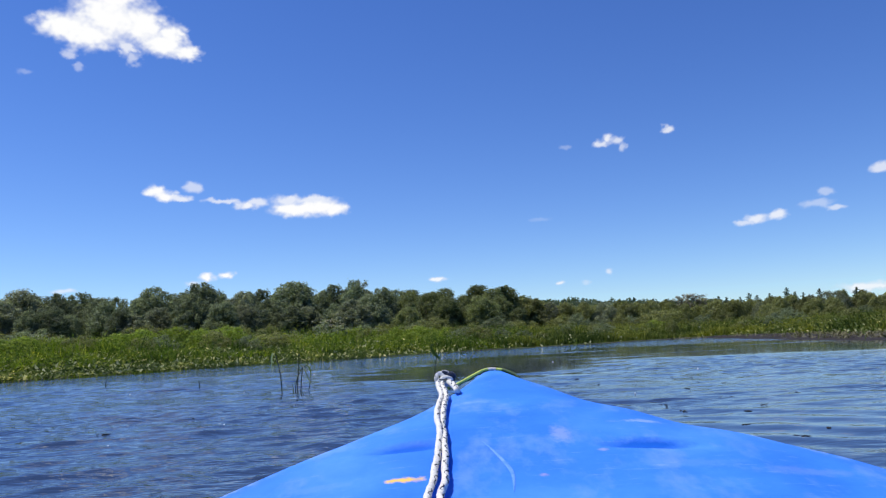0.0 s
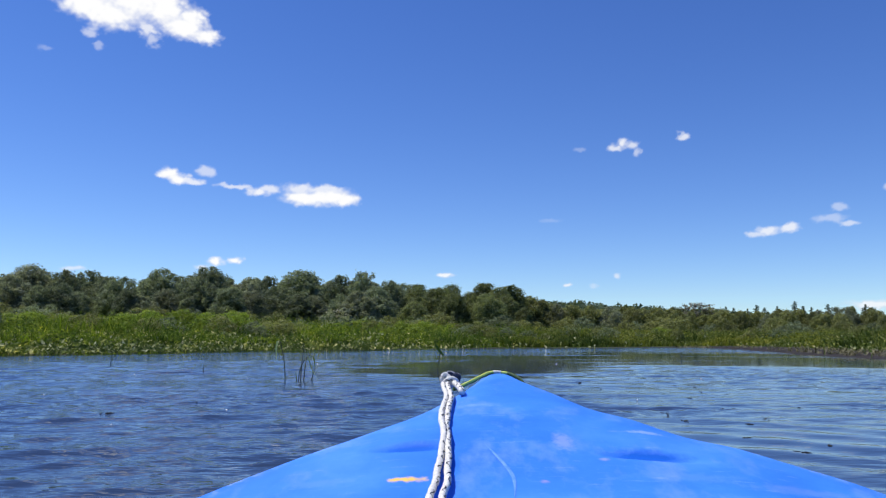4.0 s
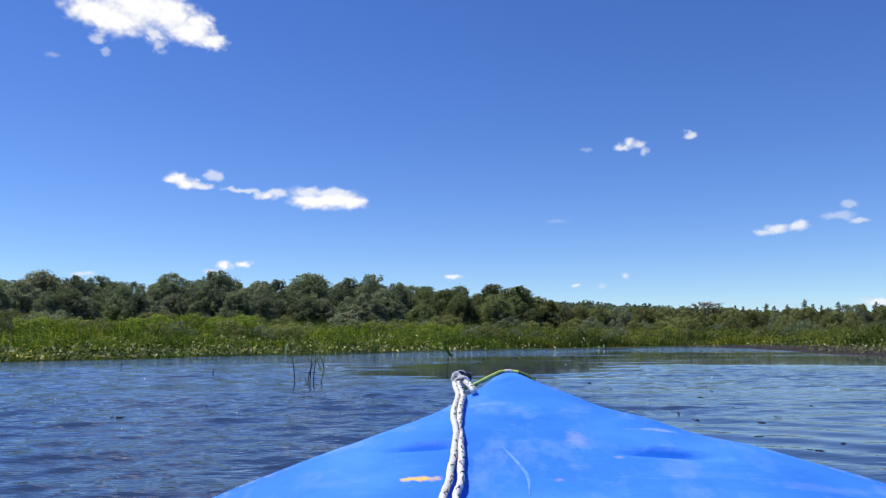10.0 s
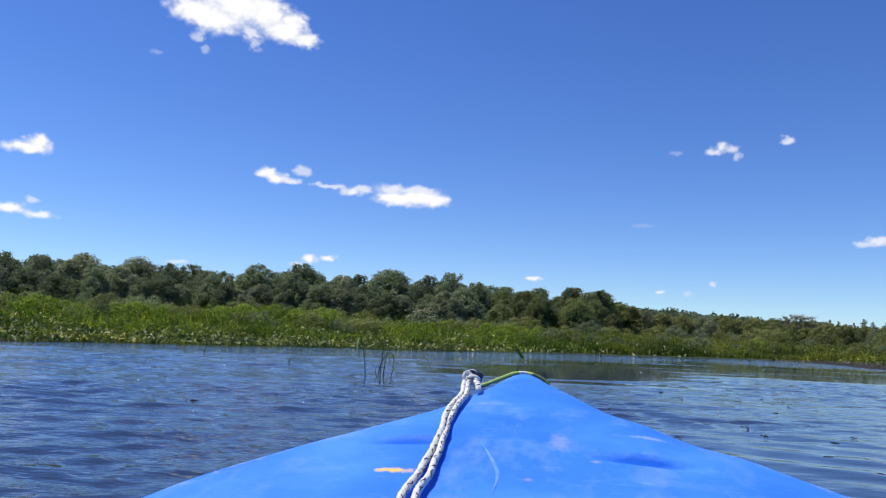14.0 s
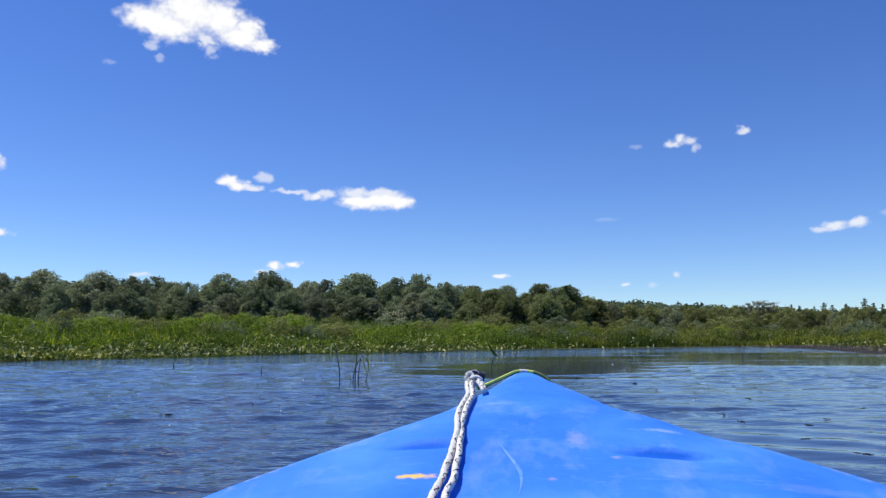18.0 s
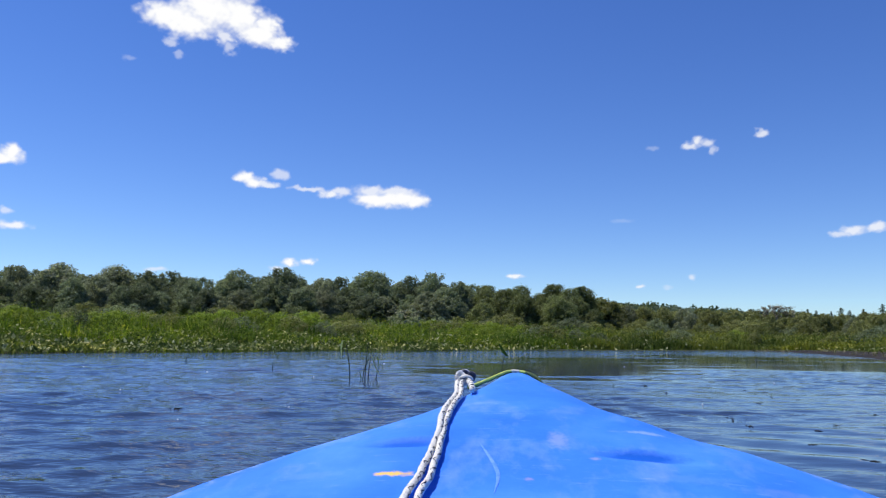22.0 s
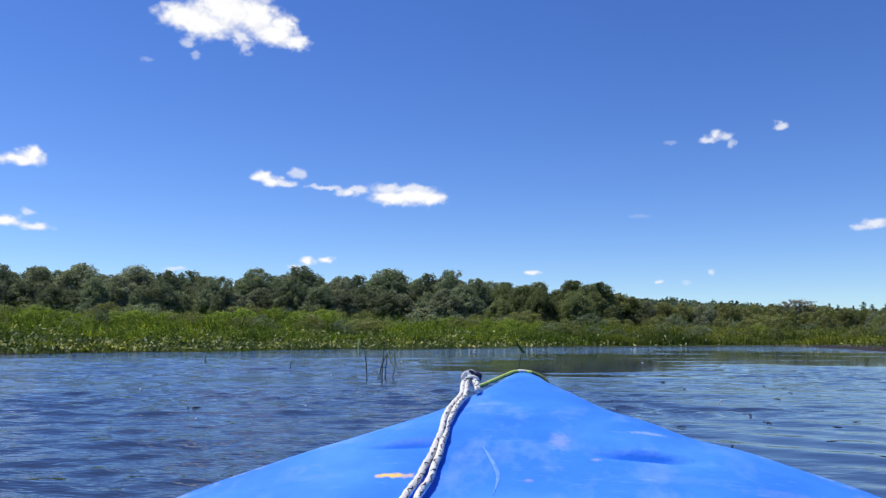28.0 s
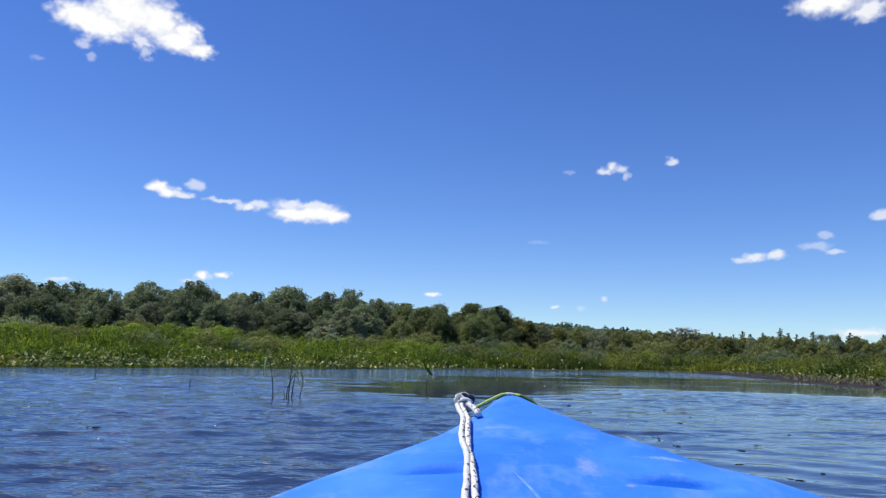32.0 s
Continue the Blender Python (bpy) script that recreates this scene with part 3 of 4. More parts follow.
    bmesh.ops.scale(bm, vec=(0.38, 0.42, 0.05), verts=bm.verts)
    bmesh.ops.translate(bm, vec=(0, -1.85, 0.02), verts=bm.verts)
    bmesh.ops.bevel(bm, geom=bm.edges, offset=0.018, segments=3, affect="EDGES")
    part("seat", bm, RUBBER, root, "black moulded seat")
    # yellow-green cord over the bow
    cord = spline([(-0.0620, -0.0745, 0.3534), (-0.0472, -0.0586, 0.3581), (-0.0289, -0.0366, 0.3651), (-0.0126, -0.0187, 0.3707), (0.0016, -0.0123, 0.3712), (0.0140, -0.0150, 0.3698), (0.0235, -0.0195, 0.3662), (0.0305, -0.0245, 0.3610), (0.0340, -0.0280, 0.3530)], 60)
    put_under("bow_cord", mesh_from("bow_cord", *tube(cord[:37], 0.0024, 8), CORD, True), root, "yellow-green cord looped over the bow")
    put_under("cord_end", mesh_from("cord_end", *tube(cord[36:], np.linspace(0.0024, 0.0019, 24), 8), CORD_DARK, True), root, "dark green end of the cord")
    strand = cord[:38] + np.stack([np.full(38, 0.0006), np.full(38, -0.0012), -0.0012 + 0.0007 * np.sin(np.arange(38) * 0.9)], 1)
    put_under("cord_strand", mesh_from("cord_strand", *tube(strand, 0.0012, 6), CORD_DARK, True), root, "dark strand along the cord")
    put_under("cord_sleeve", mesh_from("cord_sleeve", *tube(cord[25:32], 0.0027, 8), ROPE_WHITE, True), root, "pale thicker stretch of the cord")
    return root


def braided(points, radius, seed, sides=16):
    """A braided line: one surface with the relief of crossing strands, and a navy strand that winds round it."""
    pts = np.asarray(points, float)
    long = np.concatenate([[0], np.cumsum(np.linalg.norm(np.diff(pts, axis=0), axis=1))])
    n = max(16, int(long[-1] / 0.0012))
    s = np.linspace(0, long[-1], n)
    core = np.stack([np.interp(s, long, pts[:, k]) for k in range(3)], 1)
    tang = np.gradient(core, axis=0)
    tang /= np.linalg.norm(tang, axis=1)[:, None] + 1e-9
    a = np.cross(tang, np.array([0.31, 0.22, 0.92]))
    a /= np.linalg.norm(a, axis=1)[:, None] + 1e-9
    b = np.cross(tang, a)
    w = np.arange(sides) * 2 * math.pi / sides
    S, W = np.meshgrid(s, w, indexing="ij")
    turn = 2 * math.pi / (radius * 11)
    relief = np.maximum(np.cos(2 * (W - S * turn) + seed), np.cos(2 * (W + S * turn)))
    rad = radius * (0.97 + 0.09 * relief)
    verts = (core[:, None, :] + rad[..., None] * (np.cos(W)[..., None] * a[:, None, :] + np.sin(W)[..., None] * b[:, None, :])).reshape(-1, 3)
    i, j = np.meshgrid(np.arange(n - 1), np.arange(sides), indexing="ij")
    k = (j + 1) % sides
    faces = [tuple(q) for q in np.stack([i * sides + j, i * sides + k, (i + 1) * sides + k, (i + 1) * sides + j], -1).reshape(-1, 4).tolist()]
    faces += [tuple(range(sides))[::-1], tuple((n - 1) * sides + q for q in range(sides))]
    wind = -math.pi / 2 + 0.25 * seed - 1.0 + 0.5 * np.sin(s * 2 * math.pi / 0.027 + seed) + 0.4 * np.sin(s * 2 * math.pi / 0.0113 + 2 * seed)
    navy = core + radius * (0.89 + 0.07 * np.sin(s * 2 * math.pi / 0.0105 + 2 * seed) + 0.08 * np.sin(s * 2 * math.pi / 0.0171 + seed))[:, None] * (np.cos(wind)[:, None] * a + np.sin(wind)[:, None] * b)
    return (verts, faces), tube(navy, radius * 0.22, 5, False)


def rope_piece(name, points, radius, seed, parent, label):
    white, navy = braided(points, radius, seed)
    line = put_under(name, mesh_from(name, *white, ROPE_WHITE, True), parent, label)
    put_under("tracer", mesh_from("tracer", *navy, ROPE_NAVY, True), line, "navy flecks in the braid")
    return line


def build_rope():
    root = new("rope")
    root.matrix_world = KAYAK
    tagged(root, "doubled white rope with navy flecks knotted at the bow", "rope")
    path = spline([(-0.0730, -0.084, 0.3600), (-0.0722, -0.110, 0.3568), (-0.0712, -0.14, 0.3530), (-0.0745, -0.19, 0.3478), (-0.0776, -0.233, 0.3434), (-0.0818, -0.286, 0.3352), (-0.0824, -0.335, 0.3268),
                   (-0.0842, -0.367, 0.3195), (-0.0868, -0.395, 0.3127), (-0.0898, -0.4275, 0.3060), (-0.0933, -0.462, 0.2998), (-0.100, -0.54, 0.2900), (-0.110, -0.70, 0.2815), (-0.115, -0.85, 0.2770)], 460)
    back = -path[:, 1]
    path[:, 0] += 0.0012 * waves_of_noise(path[:, 1], path[:, 1] * 0, 0.10, 6)
    for side in (-1, 1):
        half = np.interp(back, [0.08, 0.14, 0.20, 0.25, 0.29, 0.33, 0.37, 0.42, 0.47, 0.85], [0.0026, 0.0027, 0.0028, 0.0034, 0.0022, 0.0018, 0.0034, 0.0044, 0.0052, 0.006])
        lift = np.interp(back, [0.22, 0.26, 0.31, 0.36], [0, 0.0006, 0.0026, 0]) * (1 if side < 0 else -0.2)
        wave = 0.0006 * waves_of_noise(back * 1.0, back * 0, 0.07, 50 + side)
        core = path + np.stack([side * half + wave, 0 * half, lift + 0.0006], 1)
        rope_piece("line", core, 0.0029, 2 + side, root, "white braided line")
    # the knot: two bights above, turns across the front and a short tail on the right
    c = np.array([-0.0656, -0.0743, 0.3632])

    def bent(*offsets):
        return spline([c + np.array(o) * 0.00084 for o in offsets], 40)

    knot = rope_piece("knot", bent((-6, 2, -7), (-11, 0, -1), (-13, 1, 6), (-9, 2, 10.5), (-4, 1, 8), (-3, -2, 1), (-2, -2, -6)), 0.0030, 5, root, "white and navy knot at the bow")
    for name, points, seed in (("bight", ((5, 2, -6), (10, 0, 0), (12, 1, 6), (8, 2, 9.5), (3, 1, 7), (2, -2, 1)), 8), ("turn", ((-10, -3, -3), (-5, -6, 2), (1, -6.5, 4.5), (7, -4, 2), (10, 1, -3)), 11),
                               ("turn", ((-7, 4, 8), (-1, 2, 12), (5, 3, 9), (8, 4, 4)), 7), ("turn", ((-8, -4, -8), (-2, -6.5, -5), (4, -6, -5), (9, -2, -8)), 4), ("tail", ((4, -4, -1), (8, -32, -3.5), (10.5, -64, -6.5), (11.5, -92, -9.5)), 6)):
        white, navy = braided(bent(*points), 0.0030 if name != "tail" else 0.0035, seed)
        dark = seed in (8, 7)
        put_under(name, mesh_from(name, *white, ROPE_NAVY if dark else ROPE_WHITE, True), knot, "navy side of the rope" if dark else "")
        put_under("tracer", mesh_from("tracer", *navy, ROPE_WHITE if dark else ROPE_NAVY, True), knot, "pale flecks in the braid" if dark else "navy flecks in the braid")
    return root


build_kayak()
build_rope()


# ---- plants ----
def leaf_quads(points, normals, size, rng, tilt=0.7, slim=0.7):
    """One small bent four-cornered leaf clump for each point, facing roughly along its normal."""
    n = len(points)
    nrm = normals + rng.normal(0, tilt, (n, 3))
    nrm /= np.linalg.norm(nrm, axis=1)[:, None] + 1e-9
    t = np.cross(nrm, rng.normal(0, 1, (n, 3)))
    t /= np.linalg.norm(t, axis=1)[:, None] + 1e-9
    b = np.cross(nrm, t)
    s = (size * rng.uniform(0.6, 1.35, n))[:, None]
    fold = nrm * s * 0.18
    v = np.stack([points - t * s * 0.5, points + b * s * slim * 0.5 + fold, points + t * s * 0.5, points - b * s * slim * 0.5 + fold], 1).reshape(-1, 3)
    return v, np.arange(4 * n).reshape(n, 4)


def crown_mesh(name, seed, mat, high, wide, low, lobes, count, size):
    """A crown: a lumpy dome of overlapping lobes, each a shell of leaf clumps, with gaps between them."""
    g = np.random.RandomState(seed)
    # three to five boughs make the outline; the first is the leader
    boughs = [(g.normal(0, 0.04) * wide, g.normal(0, 0.04) * wide, 1.0, 0.40)]
    turn = g.uniform(0, 6.28)
    for k in range(g.randint(3, 6)):
        a = turn + k * 1.45 + g.uniform(-0.3, 0.3)
        out = g.uniform(0.20, 0.31) * wide
        boughs.append((out * math.cos(a), out * math.sin(a), g.uniform(0.62, 0.92), g.uniform(0.23, 0.31)))
    centres = []
    for bx, by, top, half in boughs:
        n = max(6, int(lobes * half / 1.4))
        for k in range(n):
            f = (k + 0.5) / n
            a = k * 2.39996 + g.uniform(-0.5, 0.5)
            up = 1 - (1 - f) ** 1.15
            ring = half * wide * math.sqrt(max(0.0, 1 - up ** 2.6)) * g.uniform(0.72, 1.0)
            rad = wide * half * g.uniform(0.20, 0.50) * (1.05 - 0.30 * f)
            z = low + (high * top - low) * (0.04 + 0.96 * up) - rad * 0.75 * up
            centres.append((bx + ring * math.cos(a), by + ring * math.sin(a), max(z, low + rad * 0.3), rad))
    area = sum(c[3] ** 2 for c in centres)
    pts, nrm = [], []
    for x, y, z, rad in centres:
        m = int(count * rad * rad / area)
        d = g.normal(0, 1, (m, 3))
        d[:, 2] += 0.25
        d /= np.linalg.norm(d, axis=1)[:, None]
        lump = 1 + 0.26 * np.sin(d[:, 0] * 6 + 9 * x) * np.sin(d[:, 1] * 5 + 7 * y) + 0.18 * np.sin(d[:, 2] * 8 + 5 * z + 3 * d[:, 0])
        shell = (1 - 0.45 * g.uniform(0, 1, m) ** 2.0) * lump + (g.uniform(0, 1, m) > 0.94) * g.uniform(0, 0.45, m)
        p = np.array([x, y, z]) + d * np.array([rad, rad, rad * 0.86]) * shell[:, None]
        keep = p[:, 2] > 0.02 * high
        pts.append(p[keep])
        nrm.append(d[keep])
    p, q = np.concatenate(pts), np.concatenate(nrm)
    p[:, 2] *= high / np.quantile(p[:, 2], 0.9995)
    v, f = leaf_quads(p, q, size, g, 0.46)
    return mesh_from(name, v, f, mat)


def trunk_mesh(seed, high, thick, limbs=6):
    g = np.random.RandomState(seed)
    main = spline([(0, 0, -0.2), (g.normal(0, .1), g.normal(0, .1), high * 0.3), (g.normal(0, .3), g.normal(0, .3), high * 0.6), (g.normal(0, .4), g.normal(0, .4), high * 0.9)], 14)
    pieces = [tube(main, np.linspace(thick, thick * 0.15, 14), 8)]
    for k in range(limbs):
        i = int(4 + k * 8 / limbs)
        a = g.uniform(0, 2 * math.pi)
        reach = high * g.uniform(0.10, 0.18)
        p = main[i]
        way = np.array([math.cos(a), math.sin(a), 0.7])
        pieces.append(tube(spline([p, p + way * reach * 0.5, p + way * reach + np.array([0, 0, reach * 0.2])], 6), np.linspace(thick * 0.35, thick * 0.08, 6), 6))
    return mesh_from("trunk", *joined(pieces), BARK, True)


def pine_meshes(seed, high):
    """A pine: whorls of uneven branches that shorten to a pointed top, with tufts of needles along them."""
    g = np.random.RandomState(seed)
    trunk = mesh_from("trunk", *tube([(0, 0, -0.3), (0.1, 0, high * 0.5), (0.0, 0.05, high * 0.99)], [high * 0.02, high * 0.013, 0.02], 7), BARK, True)
    pts = [np.stack([g.normal(0, 0.05, 60), 0.05 + g.normal(0, 0.05, 60), high * g.uniform(0.93, 1.0, 60)], 1)]
    for f in np.arange(0.3, 0.985, 0.036):
        for k in range(g.randint(4, 7)):
            a = g.uniform(0, 6.28)
            reach = high * 0.26 * (1.0 - f) ** 0.8 * g.uniform(0.35, 1.2)
            q = g.uniform(0.1, 1, 60)
            thick = 0.05 + 0.10 * (1 - f) + 0.05 * reach
            lift = high * f + q * reach * g.uniform(-0.05, 0.35)
            p = np.stack([q * reach * math.cos(a), q * reach * math.sin(a), lift], 1)
            pts.append(p + g.normal(0, 1, (60, 3)) * np.array([thick, thick, thick * 0.7]))
    p = np.concatenate(pts)
    p[:, 2] = np.minimum(p[:, 2], high)
    v, f = leaf_quads(p, np.tile([0, 0, 1.0], (len(p), 1)), 0.22, g, 0.7, 0.5)
    return trunk, mesh_from("crown", v, f, LEAF_NEEDLE)


def plant_thing(name, meshes, label, category, group):
    root = new(name)
    for part_name, me in meshes:
        put_under(part_name, me, root)
    return tagged(root, label, category, group)


class Planter:
    """Sets out copies of a few templates; the first use of each template is the template itself."""

    def __init__(self, templates):
        self.templates = templates  # (root, height as built)
        self.used = [None] * len(templates)

    def set(self, k, az, r, high, wide=1.0, turn=0.0, label="", sink=0.0):
        root, built = self.templates[k]
        s = Vector((wide * high / built, wide * high / built, high / built))
        at = polar(az, r, float(land(az, r)) - sink)
        if self.used[k] is None:
            root.matrix_basis = Matrix.LocRotScale(at, Euler((0, 0, turn)), s)
            self.used[k] = s.copy()
            ob = root
        else:
            f = self.used[k]
            ob = copy_thing(root, Matrix.LocRotScale(at, Euler((0, 0, turn)), Vector((s[0] / f[0], s[1] / f[1], s[2] / f[2]))))
        return tagged(ob, label)


def above(az, r, el):
    """The height of a thing on the ground at r metres whose top shows at el degrees."""
    return 0.42 + r * math.tan(radians(el)) - float(land(az, r))


R = random.Random(7)
broad = []
for k in range(10):
    mat = (LEAF_DARK, LEAF_DARK, LEAF_GREY, LEAF_DARK, LEAF_GREY, LEAF_DARK, LEAF_GREY, LEAF_OLIVE, LEAF_OLIVE, LEAF_OLIVE)[k]
    high = 10.0
    broad.append((plant_thing("tree", [("trunk", trunk_mesh(k, high, 0.2)), ("crown", crown_mesh("crown", 30 + k, mat, high, 7.6, 0.9, 90 + 6 * k, 34000, 0.23))],
                              "broadleaf tree with %s crown" % {LEAF_DARK: "a dense dark green", LEAF_GREY: "a grey-green", LEAF_OLIVE: "an olive green"}[mat], "tree", "trees along the marsh"), high))
woods = Planter(broad)
# the tall trees that make the skyline: direction, elevation of the top, template, width
SKYLINE = [(-36.5, 4.2, 0, 1.0), (-33.6, 4.15, 1, 1.0), (-31.3, 4.15, 2, 0.8), (-28.8, 4.45, 6, 1.0), (-25.6, 4.5, 4, 1.0), (-23.4, 4.2, 0, 0.9),
           (-20.6, 3.85, 5, 1.0), (-17.4, 4.5, 1, 1.05), (-14.0, 4.74, 3, 1.05), (-11.2, 4.05, 6, 0.9), (-7.4, 4.72, 5, 1.15), (-4.6, 4.4, 0, 0.9),
           (-3.3, 4.6, 1, 0.7), (-1.0, 4.05, 3, 0.9), (0.9, 3.6, 7, 0.8), (3.4, 3.8, 8, 0.95), (5.7, 3.92, 9, 1.0), (6.9, 3.6, 8, 0.85), (7.9, 3.75, 7, 0.9)]
for az, el, k, wide in SKYLINE:
    r = R.uniform(112, 124)
    woods.set(k, az, r, above(az, r, el + (0.16 if az < -8 else 0.1)), wide * 1.12, R.uniform(0, 6.28))
for k in range(34):  # the rank in front, lower
    az = -38 + k * 1.42 + R.uniform(-0.5, 0.5)
    el = float(np.interp(az, [-38, -8, 2, 10], [3.55, 3.6, 3.15, 2.7])) + R.uniform(-0.8, 0.5)
    r = R.uniform(96, 108)
    woods.set(R.randrange(7) if az < R.uniform(-6, 3) else R.randrange(7, 10), az, r, above(az, r, el), R.uniform(0.9, 1.25), R.uniform(0, 6.28))
for k in range(46):  # and behind, to close the gaps
    az = -38 + k * 1.02 + R.uniform(-0.4, 0.4)
    el = float(np.interp(az, [-38, -8, 2, 10], [4.3, 4.3, 3.8, 3.4])) + R.uniform(-0.4, 0.12)
    r = R.uniform(128, 145)
    woods.set(R.choice((0, 1, 3, 5) if az < 0 else (7, 8, 9)), az, r, above(az, r, el), R.uniform(0.9, 1.2), R.uniform(0, 6.28))
pale = []
for k in range(3):
    pale.append((plant_thing("tree", [("trunk", trunk_mesh(40 + k, 5.0, 0.1)), ("crown", crown_mesh("crown", 50 + k, LEAF_PALE if k < 2 else LEAF_GREY, 5.0, 5.2, 0.3, 80, 20000, 0.16))],
                             "low willow-like tree with a pale olive crown" if k < 2 else "low tree with a grey-green crown", "tree", "trees along the marsh"), 5.0))
thicket = Planter(pale)
for k in range(96):  # the lower, paler wood beyond the bend
    az = 8.0 + k * 0.315 + R.uniform(-0.3, 0.3)
    el = float(np.interp(az, [8, 10, 13, 17, 21, 26, 38], [3.0, 2.6, 2.3, 2.15, 2.1, 2.05, 2.05])) + R.uniform(-0.45, 0.1)
    r = R.uniform(128, 165)
    thicket.set(R.choice((0, 1, 0, 1, 2)), az, r, above(az, r, el), R.uniform(0.6, 0.95), R.uniform(0, 6.28))

# shrubs at the foot of the trees and in the marsh
low_bush = []
for k, (mat, label) in enumerate(((LEAF_PALE, "olive green rounded shrub"), (LEAF_BRIGHT, "bright green rounded shrub"), (LEAF_DARK, "dark green upright shrub"), (LEAF_PALE, "pale green spreading shrub"))):
    low_bush.append((plant_thing("shrub", [("trunk", trunk_mesh(60 + k, 2.0, 0.05, 4)), ("crown", crown_mesh("crown", 70 + k, mat, 2.4, 3.0, 0.05, 44, 9000, 0.095))], label + " in the marsh", "shrub", "shrubs in the marsh"), 2.4))
bushes = Planter(low_bush)
for k in range(74):
    az = -38 + k * 1.03 + R.uniform(-0.5, 0.5)
    r = R.uniform(76, 92) if az < 9 else R.uniform(90, 120)
    el = float(np.interp(az, [-38, -10, 0, 10, 38], [1.80, 1.70, 1.45, 1.20, 1.1])) + R.uniform(-0.7, 0.45)
    bushes.set(R.choice((0, 2, 3, 2, 1, 2, 0) if az < 8 else (0, 3, 2, 0)), az, r, max(0.8, above(az, r, el)), R.uniform(0.9, 1.6), R.uniform(0, 6.28))
for az, r, el, k, wide in ((-27.3, 26, 1.62, 2, 0.5), (-18.2, 30, 1.80, 1, 1.3), (-15.9, 31, 1.88, 1, 1.25), (-14.2, 33, 1.70, 1, 1.2), (-12.4, 32, 1.82, 1, 1.2), (-9.6, 40, 1.55, 0, 1.1),
                           (-1.6, 46, 1.2, 2, 1.2), (3.5, 60, 1.0, 1, 1.6), (-31.5, 30, 1.75, 1, 1.2), (-22.0, 34, 1.5, 3, 1.1), (12.0, 70, 0.85, 2, 1.6), (18.5, 75, 0.8, 1, 1.6), (26.5, 60, 0.85, 2, 1.4), (31, 40, 0.9, 3, 1.4)):
    bushes.set(k, az, r, above(az, r, el), wide, R.uniform(0, 6.28))
for k in range(110):
    az = -37 + k * 0.68 + R.uniform(-0.6, 0.6)
    r = float(turf(az)) + 5 + 20 * R.uniform(0, 1) ** 1.4
    el = float(np.interp(az, MARSH_AZ, MARSH_EL)) + R.uniform(-0.55, 0.22 if az < 6 else 0.05)
    bushes.set(R.choice((1, 1, 1, 0, 3, 2)) if az < 6 else R.choice((2, 0)), az, r, above(az, r, el), R.uniform(0.8, 1.7), R.uniform(0, 6.28))


def build_blossom_bush():
    """The shrub with flat cream flower heads on top."""
    root = new("flowering_shrub")
    root.matrix_basis = Matrix.LocRotScale(polar(-5.0, 44, float(land(-5.0, 44))), None, Vector((1, 1, 1)))
    put_under("trunk", trunk_mesh(91, 1.5, 0.04, 4), root)
    put_under("crown", crown_mesh("crown", 92, LEAF_GREY, 1.95, 2.3, 0.05, 20, 2800, 0.13), root)
    g = np.random.RandomState(5)
    p = np.stack([g.normal(0, 0.4, 70), g.normal(0, 0.4, 70), 1.70 + g.uniform(-0.3, 0.2, 70)], 1)
    v, f = leaf_quads(p, np.tile([0, -0.3, 1.0], (70, 1)), 0.12, g, 0.3)
    put_under("blossom", mesh_from("blossom", v, f, BLOSSOM), root, "flat cream flower heads")
    return tagged(root, "grey-green shrub topped with cream flower heads", "shrub")


build_blossom_bush()

# conifers on the far right skyline, and one at the end of the tall wood
pines = []
for k in range(3):
    t, c = pine_meshes(80 + k, 12.0)
    pines.append((plant_thing("pine_tree", [("trunk", t), ("crown", c)], "dark green pine on the skyline", "pine tree", "pines on the skyline"), 12.0))
pinewood = Planter(pines)
pinewood.set(0, 7.75, 118, above(7.75, 118, 3.85), 2.2, 0.4)
for k, (az, el, wide) in enumerate(((9.1, 3.05, 1.0), (10.1, 2.8, 0.9), (11.2, 2.5, 0.8), (12.4, 2.4, 0.9), (13.6, 2.35, 0.8), (15.0, 2.25, 0.9), (16.6, 2.2, 0.9), (18.3, 2.2, 0.8))):
    thicket.set(k % 3, az, 124, above(az, 124, el), wide, az)
# irregular groups of pines far off, each group with one taller crown
for k, (az, el) in enumerate(((22.3, 1.95), (23.0, 2.22), (23.5, 2.12), (24.4, 2.06), (25.0, 2.3), (25.5, 2.12), (26.3, 2.2), (27.4, 2.52), (27.9, 2.2), (28.4, 2.12), (29.4, 2.3), (30.5, 2.1), (31.6, 2.25), (33.5, 2.15), (35.0, 2.2))):
    r = R.uniform(205, 240)
    pinewood.set(k % 3, az, r, above(az, r, el), R.uniform(1.4, 2.0), R.uniform(0, 6.28))


